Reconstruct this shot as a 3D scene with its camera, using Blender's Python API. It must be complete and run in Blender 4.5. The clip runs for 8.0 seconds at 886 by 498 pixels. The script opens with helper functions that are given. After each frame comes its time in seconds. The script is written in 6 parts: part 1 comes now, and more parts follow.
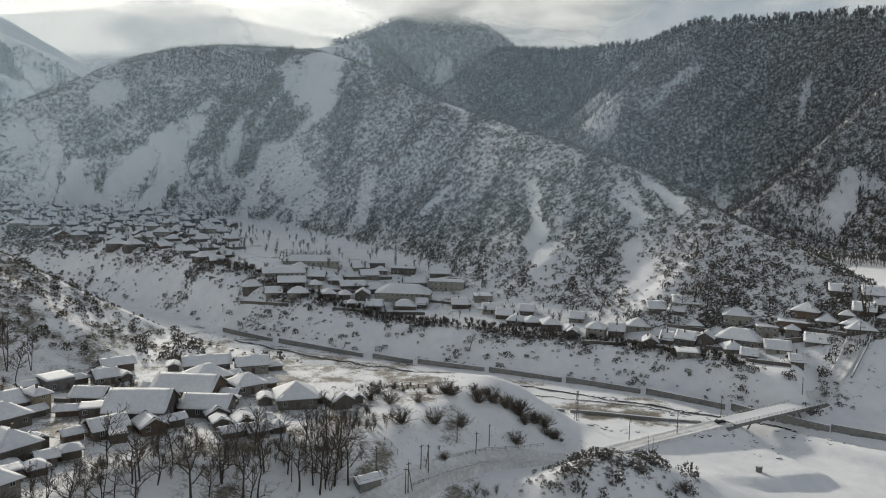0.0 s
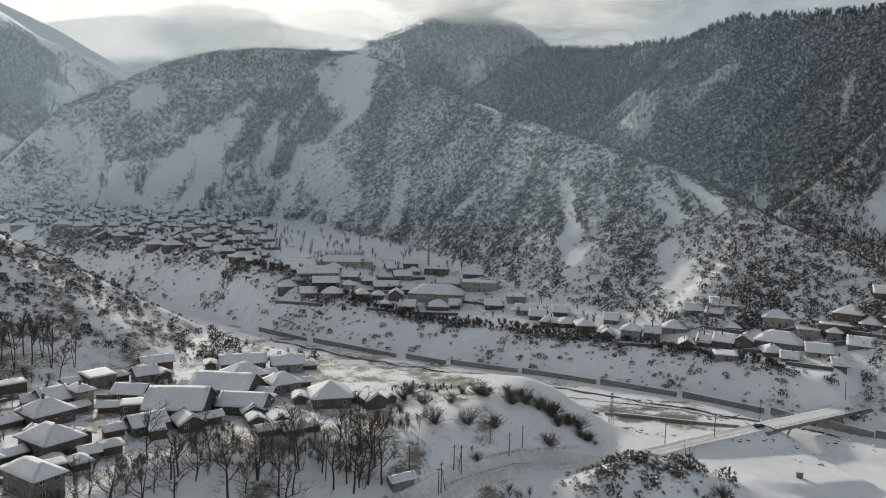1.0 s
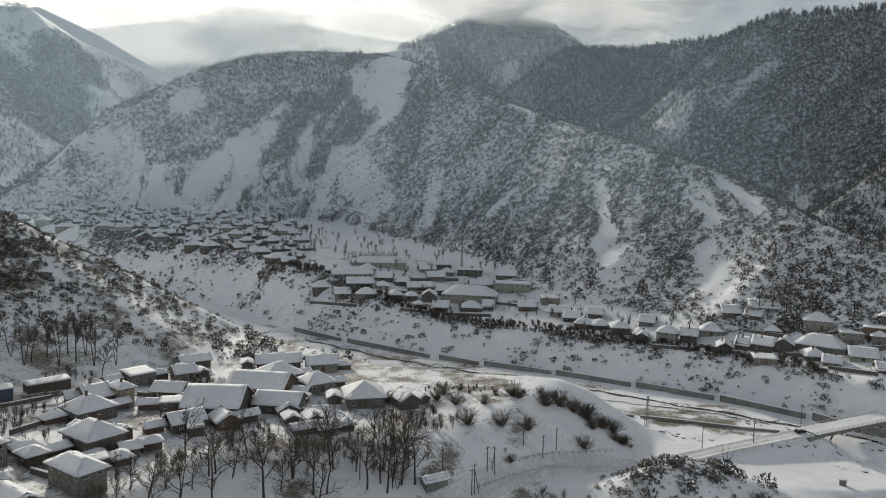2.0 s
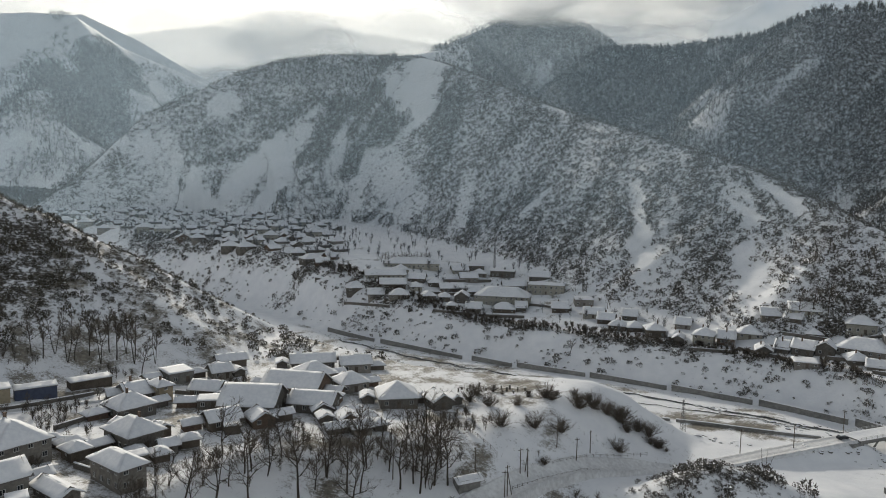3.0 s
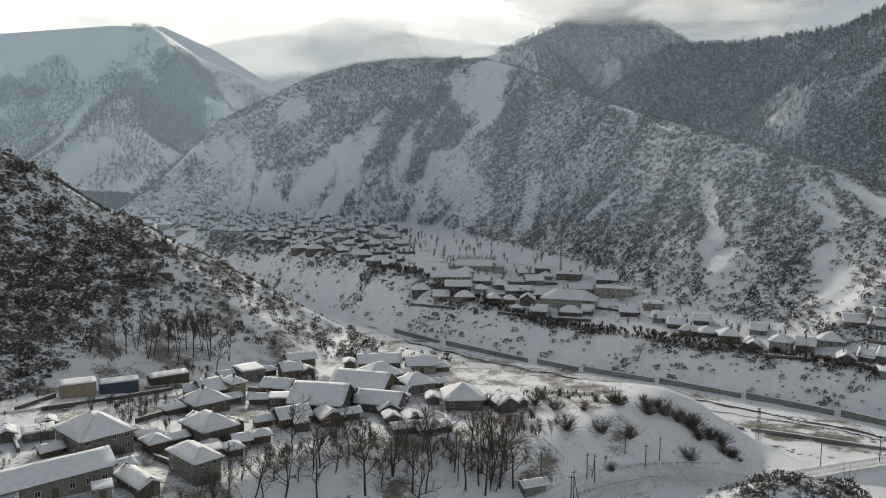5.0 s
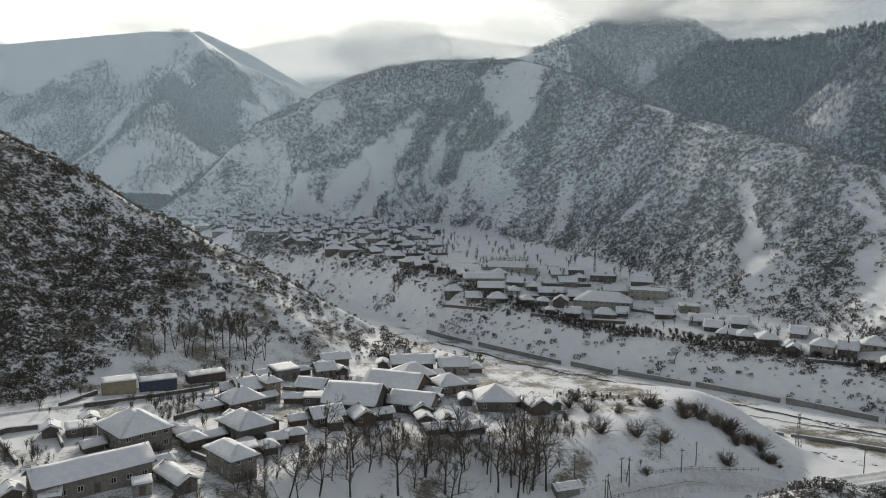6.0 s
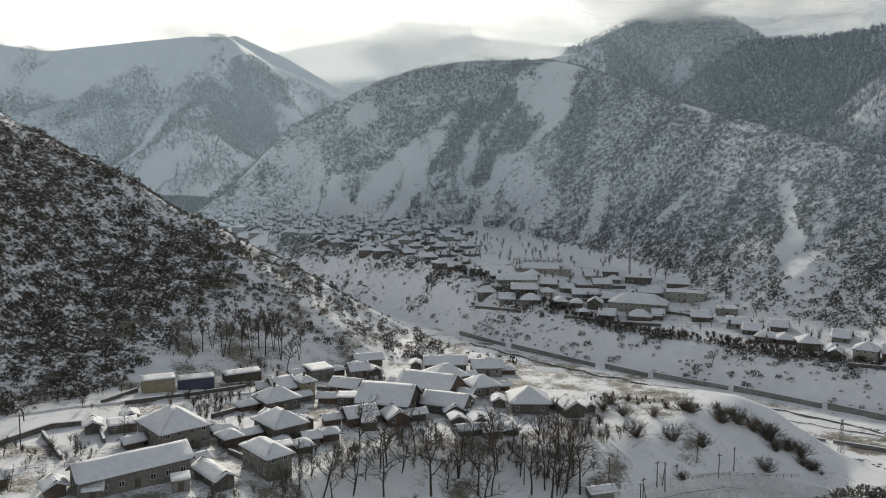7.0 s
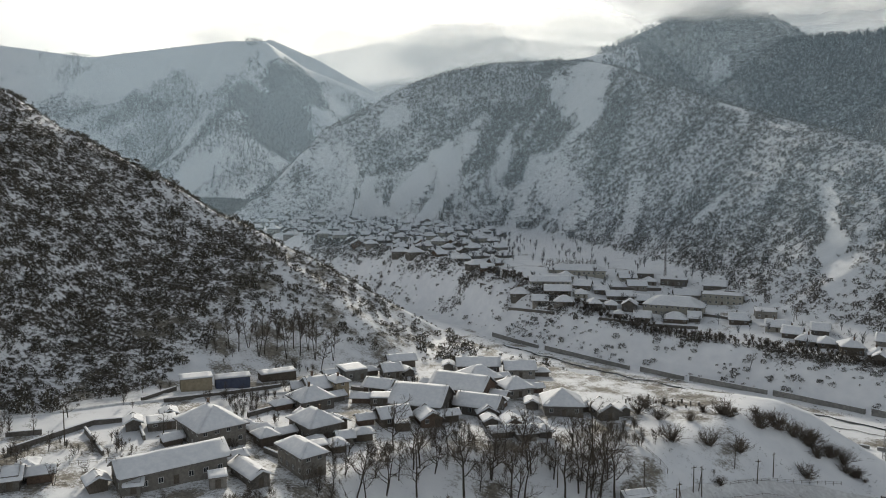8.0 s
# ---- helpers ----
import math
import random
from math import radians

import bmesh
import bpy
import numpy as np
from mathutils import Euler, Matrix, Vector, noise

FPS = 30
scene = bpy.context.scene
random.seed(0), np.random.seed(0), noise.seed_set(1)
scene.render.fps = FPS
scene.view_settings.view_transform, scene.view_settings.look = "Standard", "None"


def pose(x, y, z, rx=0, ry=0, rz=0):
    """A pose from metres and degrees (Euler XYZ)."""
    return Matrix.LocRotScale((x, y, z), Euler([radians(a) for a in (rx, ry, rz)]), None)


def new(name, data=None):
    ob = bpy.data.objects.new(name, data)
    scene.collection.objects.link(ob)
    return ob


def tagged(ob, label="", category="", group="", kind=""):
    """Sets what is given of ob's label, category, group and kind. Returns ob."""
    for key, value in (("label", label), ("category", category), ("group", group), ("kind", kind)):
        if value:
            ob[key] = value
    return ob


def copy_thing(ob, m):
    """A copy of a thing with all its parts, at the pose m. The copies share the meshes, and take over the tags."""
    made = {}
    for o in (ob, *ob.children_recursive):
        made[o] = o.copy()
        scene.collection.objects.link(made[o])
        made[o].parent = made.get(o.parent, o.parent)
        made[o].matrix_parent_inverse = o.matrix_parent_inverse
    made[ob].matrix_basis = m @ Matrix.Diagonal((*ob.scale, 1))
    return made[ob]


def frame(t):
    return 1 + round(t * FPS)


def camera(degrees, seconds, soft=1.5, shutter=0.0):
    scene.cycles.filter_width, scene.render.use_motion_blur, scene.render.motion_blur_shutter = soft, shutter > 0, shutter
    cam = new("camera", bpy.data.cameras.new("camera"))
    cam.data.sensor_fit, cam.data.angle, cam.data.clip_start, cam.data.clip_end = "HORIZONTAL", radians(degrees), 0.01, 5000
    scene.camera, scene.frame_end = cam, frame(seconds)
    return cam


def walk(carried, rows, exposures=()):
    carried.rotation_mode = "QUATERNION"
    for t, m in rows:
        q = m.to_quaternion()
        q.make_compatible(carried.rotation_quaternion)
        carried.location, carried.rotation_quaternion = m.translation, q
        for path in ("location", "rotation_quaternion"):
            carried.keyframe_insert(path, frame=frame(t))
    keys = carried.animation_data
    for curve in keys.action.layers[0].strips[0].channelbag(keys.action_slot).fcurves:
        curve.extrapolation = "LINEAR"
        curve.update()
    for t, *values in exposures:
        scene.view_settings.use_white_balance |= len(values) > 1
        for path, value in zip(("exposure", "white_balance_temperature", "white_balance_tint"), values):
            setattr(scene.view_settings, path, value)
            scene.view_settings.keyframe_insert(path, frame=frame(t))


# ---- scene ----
cam = camera(65.13, 8.0, soft=1.0)
# seconds, place in metres, turn in degrees: a hovering drone that turns to the left
ROWS = [
    (0, 0.318, 0.362, 86.269, 85.357, -1.516, -10.767),
    (0.5, 0.276, 0.333, 86.23, 85.35, -1.445, -9.414),
    (1, 0.235, 0.299, 86.192, 85.357, -1.344, -8.054),
    (1.5, 0.195, 0.26, 86.156, 85.372, -1.256, -6.681),
    (3, 0.077, 0.118, 86.057, 85.446, -1.015, -2.624),
    (3.5, 0.038, 0.061, 86.028, 85.471, -0.926, -1.28),
    (4, 0, 0, 86, 85.5, -0.857, 0.067),
    (4.5, -0.038, -0.066, 85.974, 85.535, -0.792, 1.401),
    (6, -0.147, -0.291, 85.905, 85.645, -0.603, 5.435),
    (6.5, -0.183, -0.375, 85.885, 85.68, -0.547, 6.785),
    (7, -0.218, -0.463, 85.867, 85.735, -0.449, 8.142),
    (7.5, -0.253, -0.557, 85.85, 85.79, -0.36, 9.497),
    (8, -0.287, -0.654, 85.835, 85.834, -0.297, 10.836),
]
walk(cam, [(r[0], pose(*r[1:])) for r in ROWS], exposures=[(0.0, 0.0), (8.0, 0.0)])

# ---- world and sun: a low sun behind thin cloud, up the valley ----
SUN_AZ, SUN_EL = -17.0, 21.5          # degrees right of +y, degrees up
sun_way = Vector((math.sin(radians(SUN_AZ)) * math.cos(radians(SUN_EL)), math.cos(radians(SUN_AZ)) * math.cos(radians(SUN_EL)), math.sin(radians(SUN_EL))))


def build_world():
    w = bpy.data.worlds.new("winter_sky")
    scene.world = w
    w.use_nodes = True
    nt = w.node_tree
    nt.nodes.clear()
    N, L = nt.nodes.new, nt.links.new
    out, bg = N("ShaderNodeOutputWorld"), N("ShaderNodeBackground")
    sky = N("ShaderNodeTexSky")
    sky.sky_type, sky.sun_disc = "NISHITA", False
    sky.sun_elevation, sky.sun_rotation = radians(SUN_EL), radians(SUN_AZ)
    sky.air_density, sky.dust_density = 1.0, 2.0
    co = N("ShaderNodeTexCoord")
    # high cloud, thin and bright about the sun, grey elsewhere
    dot = N("ShaderNodeVectorMath")
    dot.operation = "DOT_PRODUCT"
    dot.inputs[1].default_value = sun_way
    L(co.outputs["Generated"], dot.inputs[0])
    glow = N("ShaderNodeMapRange")
    glow.interpolation_type = "SMOOTHSTEP"
    glow.inputs[1].default_value, glow.inputs[2].default_value = 0.84, 1.0
    L(dot.outputs["Value"], glow.inputs[0])
    mp = N("ShaderNodeMapping")
    mp.inputs["Scale"].default_value = (2.2, 2.2, 7.0)
    L(co.outputs["Generated"], mp.inputs[0])
    no = N("ShaderNodeTexNoise")
    no.inputs["Scale"].default_value, no.inputs["Detail"].default_value, no.inputs["Roughness"].default_value = 1.6, 7.0, 0.55
    no.inputs["Distortion"].default_value = 0.4
    L(mp.outputs[0], no.inputs["Vector"])
    lump = N("ShaderNodeValToRGB")
    lump.color_ramp.elements[0].position, lump.color_ramp.elements[0].color = 0.36, (0.36, 0.42, 0.46, 1)
    lump.color_ramp.elements[1].position, lump.color_ramp.elements[1].color = 0.62, (0.92, 0.90, 0.84, 1)
    L(no.outputs["Fac"], lump.inputs[0])
    lit = N("ShaderNodeMix")
    lit.data_type, lit.blend_type = "RGBA", "ADD"
    lit.inputs[0].default_value = 1.0
    warm = N("ShaderNodeMix")
    warm.data_type = "RGBA"
    warm.inputs["A"].default_value, warm.inputs["B"].default_value = (0, 0, 0, 1), (1.9, 1.86, 1.72, 1)
    L(glow.outputs[0], warm.inputs[0])
    # the cloud grows thicker and greyer overhead
    xyz = N("ShaderNodeSeparateXYZ")
    L(co.outputs["Generated"], xyz.inputs[0])
    over = N("ShaderNodeMapRange")
    over.inputs[1].default_value, over.inputs[2].default_value, over.inputs[3].default_value, over.inputs[4].default_value = 0.2, 0.75, 1.0, 0.42
    L(xyz.outputs["Z"], over.inputs[0])
    thick = N("ShaderNodeVectorMath")
    thick.operation = "SCALE"
    L(lump.outputs[0], thick.inputs[0])
    L(over.outputs[0], thick.inputs["Scale"])
    L(thick.outputs[0], lit.inputs["A"])
    L(warm.outputs["Result"], lit.inputs["B"])
    veil = N("ShaderNodeMix")
    veil.data_type = "RGBA"
    veil.inputs[0].default_value = 0.74
    sc = N("ShaderNodeMix")
    sc.data_type, sc.blend_type = "RGBA", "MULTIPLY"
    sc.inputs[0].default_value = 1.0
    sc.inputs["B"].default_value = (SKY_BLUE, SKY_BLUE, SKY_BLUE, 1)
    L(sky.outputs[0], sc.inputs["A"])
    L(sc.outputs["Result"], veil.inputs["A"])
    L(lit.outputs["Result"], veil.inputs["B"])
    L(veil.outputs["Result"], bg.inputs["Color"])
    bg.inputs["Strength"].default_value = SKY_STRENGTH
    L(bg.outputs[0], out.inputs["Surface"])


SKY_BLUE, SKY_STRENGTH, SUN_STRENGTH = 0.14, 0.90, 4.6
build_world()
sun_data = bpy.data.lights.new("sun", "SUN")
sun_data.energy, sun_data.angle, sun_data.color = SUN_STRENGTH, radians(4.0), (1.0, 0.93, 0.80)
new("sun", sun_data).matrix_world = Matrix.Translation((0, 0, 400)) @ (-sun_way).to_track_quat("-Z", "Y").to_matrix().to_4x4()

# ---- materials ----
class Nodes:
    """A material's node tree, with short ways to add to it."""

    def __init__(self, name):
        self.m = bpy.data.materials.new(name)
        self.m.use_nodes = True
        self.t = self.m.node_tree
        self.b = self.t.nodes["Principled BSDF"]
        self.b.inputs["Specular IOR Level"].default_value = 0.25

    def add(self, kind, **values):
        n = self.t.nodes.new("ShaderNode" + kind)
        for k, v in values.items():
            setattr(n, k, v)
        return n

    def link(self, a, b):
        self.t.links.new(a, b)

    def noise(self, scale, detail=4.0, rough=0.55, stretch=None):
        co = self.add("TexCoord")
        n = self.add("TexNoise")
        n.inputs["Scale"].default_value, n.inputs["Detail"].default_value, n.inputs["Roughness"].default_value = scale, detail, rough
        if stretch:
            mp = self.add("Mapping")
            mp.inputs["Scale"].default_value = stretch
            self.link(co.outputs["Object"], mp.inputs[0])
            self.link(mp.outputs[0], n.inputs["Vector"])
        else:
            self.link(co.outputs["Object"], n.inputs["Vector"])
        return n.outputs["Fac"]

    def ramp(self, fac, stops):
        r = self.add("ValToRGB")
        e = r.color_ramp.elements
        while len(e) < len(stops):
            e.new(0.5)
        for el, (at, rgb) in zip(e, stops):
            el.position, el.color = at, (*rgb, 1) if len(rgb) == 3 else rgb
        self.link(fac, r.inputs[0])
        return r.outputs["Color"]

    def mix(self, fac, a, b, blend="MIX"):
        n = self.add("Mix", data_type="RGBA", blend_type=blend)
        for key, v in ((0, fac), ("A", a), ("B", b)):
            if isinstance(v, (int, float)):
                n.inputs[key].default_value = v
            elif isinstance(v, tuple):
                n.inputs[key].default_value = (*v, 1)
            else:
                self.link(v, n.inputs[key])
        return n.outputs["Result"]

    def math(self, op, a, b=0.0, clamp=False):
        n = self.add("Math", operation=op, use_clamp=clamp)
        for i, v in enumerate((a, b)):
            if isinstance(v, (int, float)):
                n.inputs[i].default_value = v
            else:
                self.link(v, n.inputs[i])
        return n.outputs[0]

    def bump(self, fac, strength, distance):
        n = self.add("Bump")
        n.inputs["Strength"].default_value, n.inputs["Distance"].default_value = strength, distance
        self.link(fac, n.inputs["Height"])
        self.link(n.outputs[0], self.b.inputs["Normal"])

    def done(self, color, rough=0.8):
        if isinstance(color, tuple):
            self.b.inputs["Base Color"].default_value = (*color, 1)
        else:
            self.link(color, self.b.inputs["Base Color"])
        self.b.inputs["Roughness"].default_value = rough
        return self.m


def varied(name, a, b, scale=1.5, rough=0.85, bump=0.3, spread=None, depth=0.02, stretch=None):
    """A surface between two colours, in grain and in larger stains, each object a little apart."""
    n = Nodes(name)
    fine, wide = n.noise(scale, 6, 0.6, stretch), n.noise(scale * 0.13, 3)
    f = n.math("ADD", n.math("MULTIPLY", fine, 0.6), n.math("MULTIPLY", wide, 0.4))
    c = n.ramp(f, [(0.36, a), (0.64, b)])
    info = n.add("ObjectInfo")
    k = n.math("ADD", n.math("MULTIPLY", info.outputs["Random"], spread or 0.25), 1 - (spread or 0.25) / 2)
    comb = n.add("CombineColor")
    for i in range(3):
        n.link(k, comb.inputs[i])
    c = n.mix(1.0, c, comb.outputs[0], "MULTIPLY")
    n.bump(fine, bump, depth)
    return n.done(c, rough)


def island(name, a, b, rough=0.9):
    """Clumps of twig or leaf, each between two colours."""
    n = Nodes(name)
    geo = n.add("NewGeometry")
    return n.done(n.ramp(geo.outputs["Random Per Island"], [(0.0, a), (1.0, b)]), rough)


def ground_material():
    n = Nodes("snowy_ground")
    att = n.add("Attribute", attribute_name="growth")
    sep = n.add("SeparateColor")
    n.link(att.outputs["Color"], sep.inputs[0])
    scrub, bed, road = sep.outputs[0], sep.outputs[1], sep.outputs[2]
    wide, mid, fine = n.noise(0.02, 4), n.noise(0.16, 5, 0.62), n.noise(0.75, 6, 0.65)
    snow = n.ramp(n.math("ADD", n.math("MULTIPLY", wide, 0.5), n.math("MULTIPLY", mid, 0.5)), [(0.3, (0.70, 0.72, 0.76)), (0.65, (0.86, 0.87, 0.89))])
    # litter, grass tufts and rock showing through the snow
    grain = n.math("ADD", n.math("MULTIPLY", mid, 0.45), n.math("MULTIPLY", fine, 0.55))
    litter = n.ramp(fine, [(0.35, (0.045, 0.040, 0.034)), (0.55, (0.10, 0.088, 0.072)), (0.75, (0.17, 0.155, 0.13))])
    edge = n.math("SUBTRACT", n.math("ADD", n.math("MULTIPLY", scrub, 0.285), 0.28), grain)
    bare = n.math("MULTIPLY", edge, 11.0, True)
    c = n.mix(bare, snow, litter)
    stones = n.noise(1.7, 6, 0.75, (0.75, 0.95, 1.0))
    pebbles = n.math("MULTIPLY", n.math("SUBTRACT", n.math("ADD", n.math("MULTIPLY", bed, 0.5), 0.215), n.math("ADD", n.math("MULTIPLY", stones, 0.55), n.math("MULTIPLY", mid, 0.45))), 9.0, True)
    c = n.mix(pebbles, c, n.ramp(fine, [(0.3, (0.10, 0.092, 0.078)), (0.7, (0.30, 0.275, 0.23))]))
    packed = n.ramp(fine, [(0.3, (0.50, 0.50, 0.50)), (0.7, (0.72, 0.72, 0.73))])
    c = n.mix(road, c, packed)
    n.bump(n.math("ADD", n.math("MULTIPLY", fine, 0.45), mid), 0.55, 0.5)
    return n.done(c, 0.75)


SNOW = varied("snow", (0.68, 0.70, 0.74), (0.83, 0.84, 0.86), 0.9, 0.7, 0.4, 0.06, 0.05)
SCRUB = island("scrub_twig", (0.068, 0.065, 0.060), (0.19, 0.178, 0.158))
SCRUB_OLIVE = island("scrub_leaf", (0.055, 0.051, 0.041), (0.165, 0.150, 0.120))
WOOD_GREY = island("wood_twig", (0.065, 0.062, 0.058), (0.16, 0.152, 0.14))
BRUSH = island("brown_twig", (0.068, 0.060, 0.052), (0.165, 0.145, 0.122))
# paler and bluer than wood_twig: the lift of haze put into the colour
WOOD_HAZED = island("hazed_twig", (0.10, 0.105, 0.11), (0.24, 0.245, 0.25))
WOOD_ASH = island("ashen_twig", (0.055, 0.054, 0.053), (0.14, 0.138, 0.135))
SNOW_CLUMP = island("snow_clump", (0.72, 0.74, 0.78), (0.88, 0.89, 0.91), 0.7)
BARK = varied("bark", (0.040, 0.034, 0.028), (0.11, 0.095, 0.08), 3.0, 0.95, 0.5, 0.3)
GROUND = ground_material()

# ---- the lie of the land ----
def lattice(ix, iy, seed):
    n = (ix.astype(np.int64) * 374761393 + iy.astype(np.int64) * 668265263 + seed * 1274126177) & 0xFFFFFFFF
    n = ((n ^ (n >> 13)) * 1274126177) & 0xFFFFFFFF
    return ((n ^ (n >> 16)) & 0xFFFF) / 65535.0


def vnoise(x, y, seed=0):
    """Smooth noise, 0 to 1, one lump a unit."""
    fx, fy = np.floor(x), np.floor(y)
    u, v = x - fx, y - fy
    u, v = u * u * (3 - 2 * u), v * v * (3 - 2 * v)
    a, b = lattice(fx, fy, seed), lattice(fx + 1, fy, seed)
    c, d = lattice(fx, fy + 1, seed), lattice(fx + 1, fy + 1, seed)
    return (a * (1 - u) + b * u) * (1 - v) + (c * (1 - u) + d * u) * v


def fbm(x, y, octaves=4, seed=0):
    """Layered noise about 0, within about 1."""
    r, amp = 0.0, 1.0
    for i in range(octaves):
        r = r + amp * (2 * vnoise(x * 2 ** i + 17.3 * i, y * 2 ** i - 9.1 * i, seed + i) - 1)
        amp *= 0.5
    return r / 1.6


def smooth(t):
    t = np.clip(t, 0, 1)
    return t * t * (3 - 2 * t)


def smax(a, b, k):
    h = np.clip(0.5 + 0.5 * (a - b) / k, 0, 1)
    return b * (1 - h) + a * h + k * h * (1 - h)


# ridges: crest points in metres, and the fall of their flanks
RIDGES = {
    "spur": ([(-408, 780, 66), (-388, 812, 90), (-370, 853, 121), (-355, 888, 153), (-338, 914, 181), (-300, 940, 206), (-236, 977, 248), (-170, 998, 271), (-115, 1003, 279), (10, 1000, 278), (57, 929, 253), (132, 789, 195), (165, 681, 164),
              (194, 558, 134), (222, 448, 106), (238, 358, 75), (254, 316, 60), (262, 282, 47)], 0.72, 6, 20),
    "saddle": ([(-64, 1018, 279), (7, 1150, 311), (63, 1399, 371), (142, 1694, 452)], 0.9, 12, 10),
    "right": ([(385, 1450, 386), (485, 1314, 361), (586, 1161, 354), (625, 1083, 372), (716, 964, 358), (776, 849, 344), (906, 710, 380), (1500, 500, 420)], 0.8, 8, 34),
    "right_spur": ([(710, 554, 285), (543, 588, 201), (455, 584, 122), (395, 578, 81)], 0.75, 6, 14),
    "cloud_peak": ([(70, 1899, 477), (224, 1938, 555), (346, 1920, 582), (432, 1748, 505), (499, 1573, 394), (523, 1406, 296), (528, 1243, 191)], 0.75, 14, 30),
    "left": ([(-2004, 1321, 466), (-1636, 1756, 519), (-1398, 1826, 490), (-1221, 1949, 537), (-1079, 2031, 569), (-958, 2035, 567), (-860, 2133, 498), (-685, 2300, 432)], 0.62, 20, 46),
    "left_spur": ([(-954, 2026, 561), (-865, 1747, 416), (-748, 1414, 251), (-688, 1276, 208), (-611, 1124, 115)], 0.7, 12, 20),
    "left_back": ([(-1500, 2900, 640), (-1247, 2728, 736), (-1042, 2706, 645), (-781, 2584, 497)], 0.6, 16, 20),
    "far": ([(-1940, 3725, 806), (-1099, 3950, 988), (-654, 3946, 933), (-445, 3875, 981), (-245, 3893, 950), (140, 3798, 882), (1500, 3600, 850)], 0.6, 30, 40),
    "bridge_ramp": ([(96, 211, 0.5), (118, 216, 3), (136, 220, 4.6), (150, 223.3, 5.6)], 0.62, 4, 0.4),
    "far_ramp": ([(201, 242, 5.7), (226, 254, 8), (246, 268, 11), (256, 283, 14), (250, 298, 17)], 0.75, 4, 0.4),
    "near": ([(-700, 100, 260), (-350, 232, 175), (-263, 281, 135), (-238, 296, 116), (-204, 308, 97), (-168, 312, 76), (-128, 314, 57), (-82, 309, 35), (-56, 314, 22), (-31, 328, 8)], 0.62, 3, 5),
}
GULLIES = {"spur": 0.3, "near": 0.08, "left": 0.12, "left_spur": 0.15}      # how deep the gullies cut; 0.8 elsewhere
# the retaining wall on the river's far bank, from up the valley to down it
BANK_X = [-900, -560, -330, -170, -85, -48, 29, 84, 147, 173, 183, 195, 212, 300, 500, 1500]
BANK_Y = [1100, 900, 640, 545, 470, 419, 362, 325, 280, 256, 240, 226, 213, 150, 0, -700]


def bank_line(x):
    return np.interp(x, BANK_X, BANK_Y)


def up_valley(x, y):
    return np.maximum((x - 30) * -0.8 + (y - 360) * 0.6, 0)


def base(x, y):
    s = (y - bank_line(x)) * 0.8
    v = up_valley(x, y)
    rise = 0.015 * v + 3e-5 * np.minimum(v, 1300) ** 2
    back = 30 * smooth((x - 190) / 30)          # the terrace draws back beyond the bridge
    upper = smooth(v / 130)                     # the terrace stands higher over the river up the valley
    far = 15 * smooth((s - back) / 20) + 14 * upper * smooth((s - 2) / 28) + (7 - 4 * upper) * smooth((s - back - 15) / 75) + 10 * (1 - upper) * smooth((s - back - 75) / 60)
    far = far + 0.03 * np.maximum(s - 85, 0) + 4 * smooth(s / 30) * smooth((x - 190) / 25) + 0.03 * np.minimum(v, 300) * smooth((s - 8) / 26)
    edge = 40 + (y - 186) * 0.85
    m = smooth((edge - x) / 48 + 0.5)
    m = np.minimum(m, smooth((-s - 74 + 18 * smooth((x - 5) / 65)) / 20))
    shelf = 17.5 + 0.05 * np.clip(-x, 0, 300) + 0.8 * fbm(x / 40, y / 40, 2, 5)
    # the hamlet's shelf breaks off in a slope
    brink = np.interp(x, [-85, -66, -54, -40, -20, 0, 20], [112, 122, 146, 174, 180, 186, 186])
    drop = 0.42 * np.sqrt(np.maximum(brink - y, 0) ** 2 + 16) - 1.68
    shelf = shelf - np.minimum(drop * smooth((24 - x) / 22) * smooth((y + 40) / 100), 17)
    near = 1.2 * m + shelf * m
    near = near + 12 * np.exp(-((x - 86) / 25) ** 2 - ((y - 181) / 12) ** 2)
    # the hill's long foot behind the hamlet
    foot = np.interp(x, [-400, -160, -135, -115, -95, -75, -45, -20], [150, 168, 190, 214, 228, 243, 260, 268])
    brow = np.interp(x, [-400, -263, -168, -128, -82, -56, -31], [190, 133, 74, 55, 33, 20, 6])
    heave = 0.30 * (np.sqrt(np.maximum(y - foot, 0) ** 2 + 9) - 3) * smooth((-14 - x) / 20)
    near = np.where(y > foot, np.maximum(near, np.minimum(near + heave, brow - rise)), near) * smooth((352 - y) / 36)
    # the pasture by the bridge stands over the floodplain with a scarp
    scarp = np.minimum((166 - x) - 0.25 * np.maximum(y - 190, 0), (y - 183) + 0.12 * (x - 150)) + 5 * fbm(x / 22, y / 22, 3, 171)
    near = near - 2.6 * (1 - smooth(scarp / 4 + 0.5)) * smooth((x - 118) / 25) * smooth((-s - 26) / 10)
    # the stream's bed, cut deeper by the bridge
    near = near - (0.7 + 2.2 * smooth((x - 150) / 25)) * smooth(-s / 6) * smooth((s + 18) / 8)
    return np.where(s > 0, far, near + 0.8 * smooth(-s / 20)) + rise


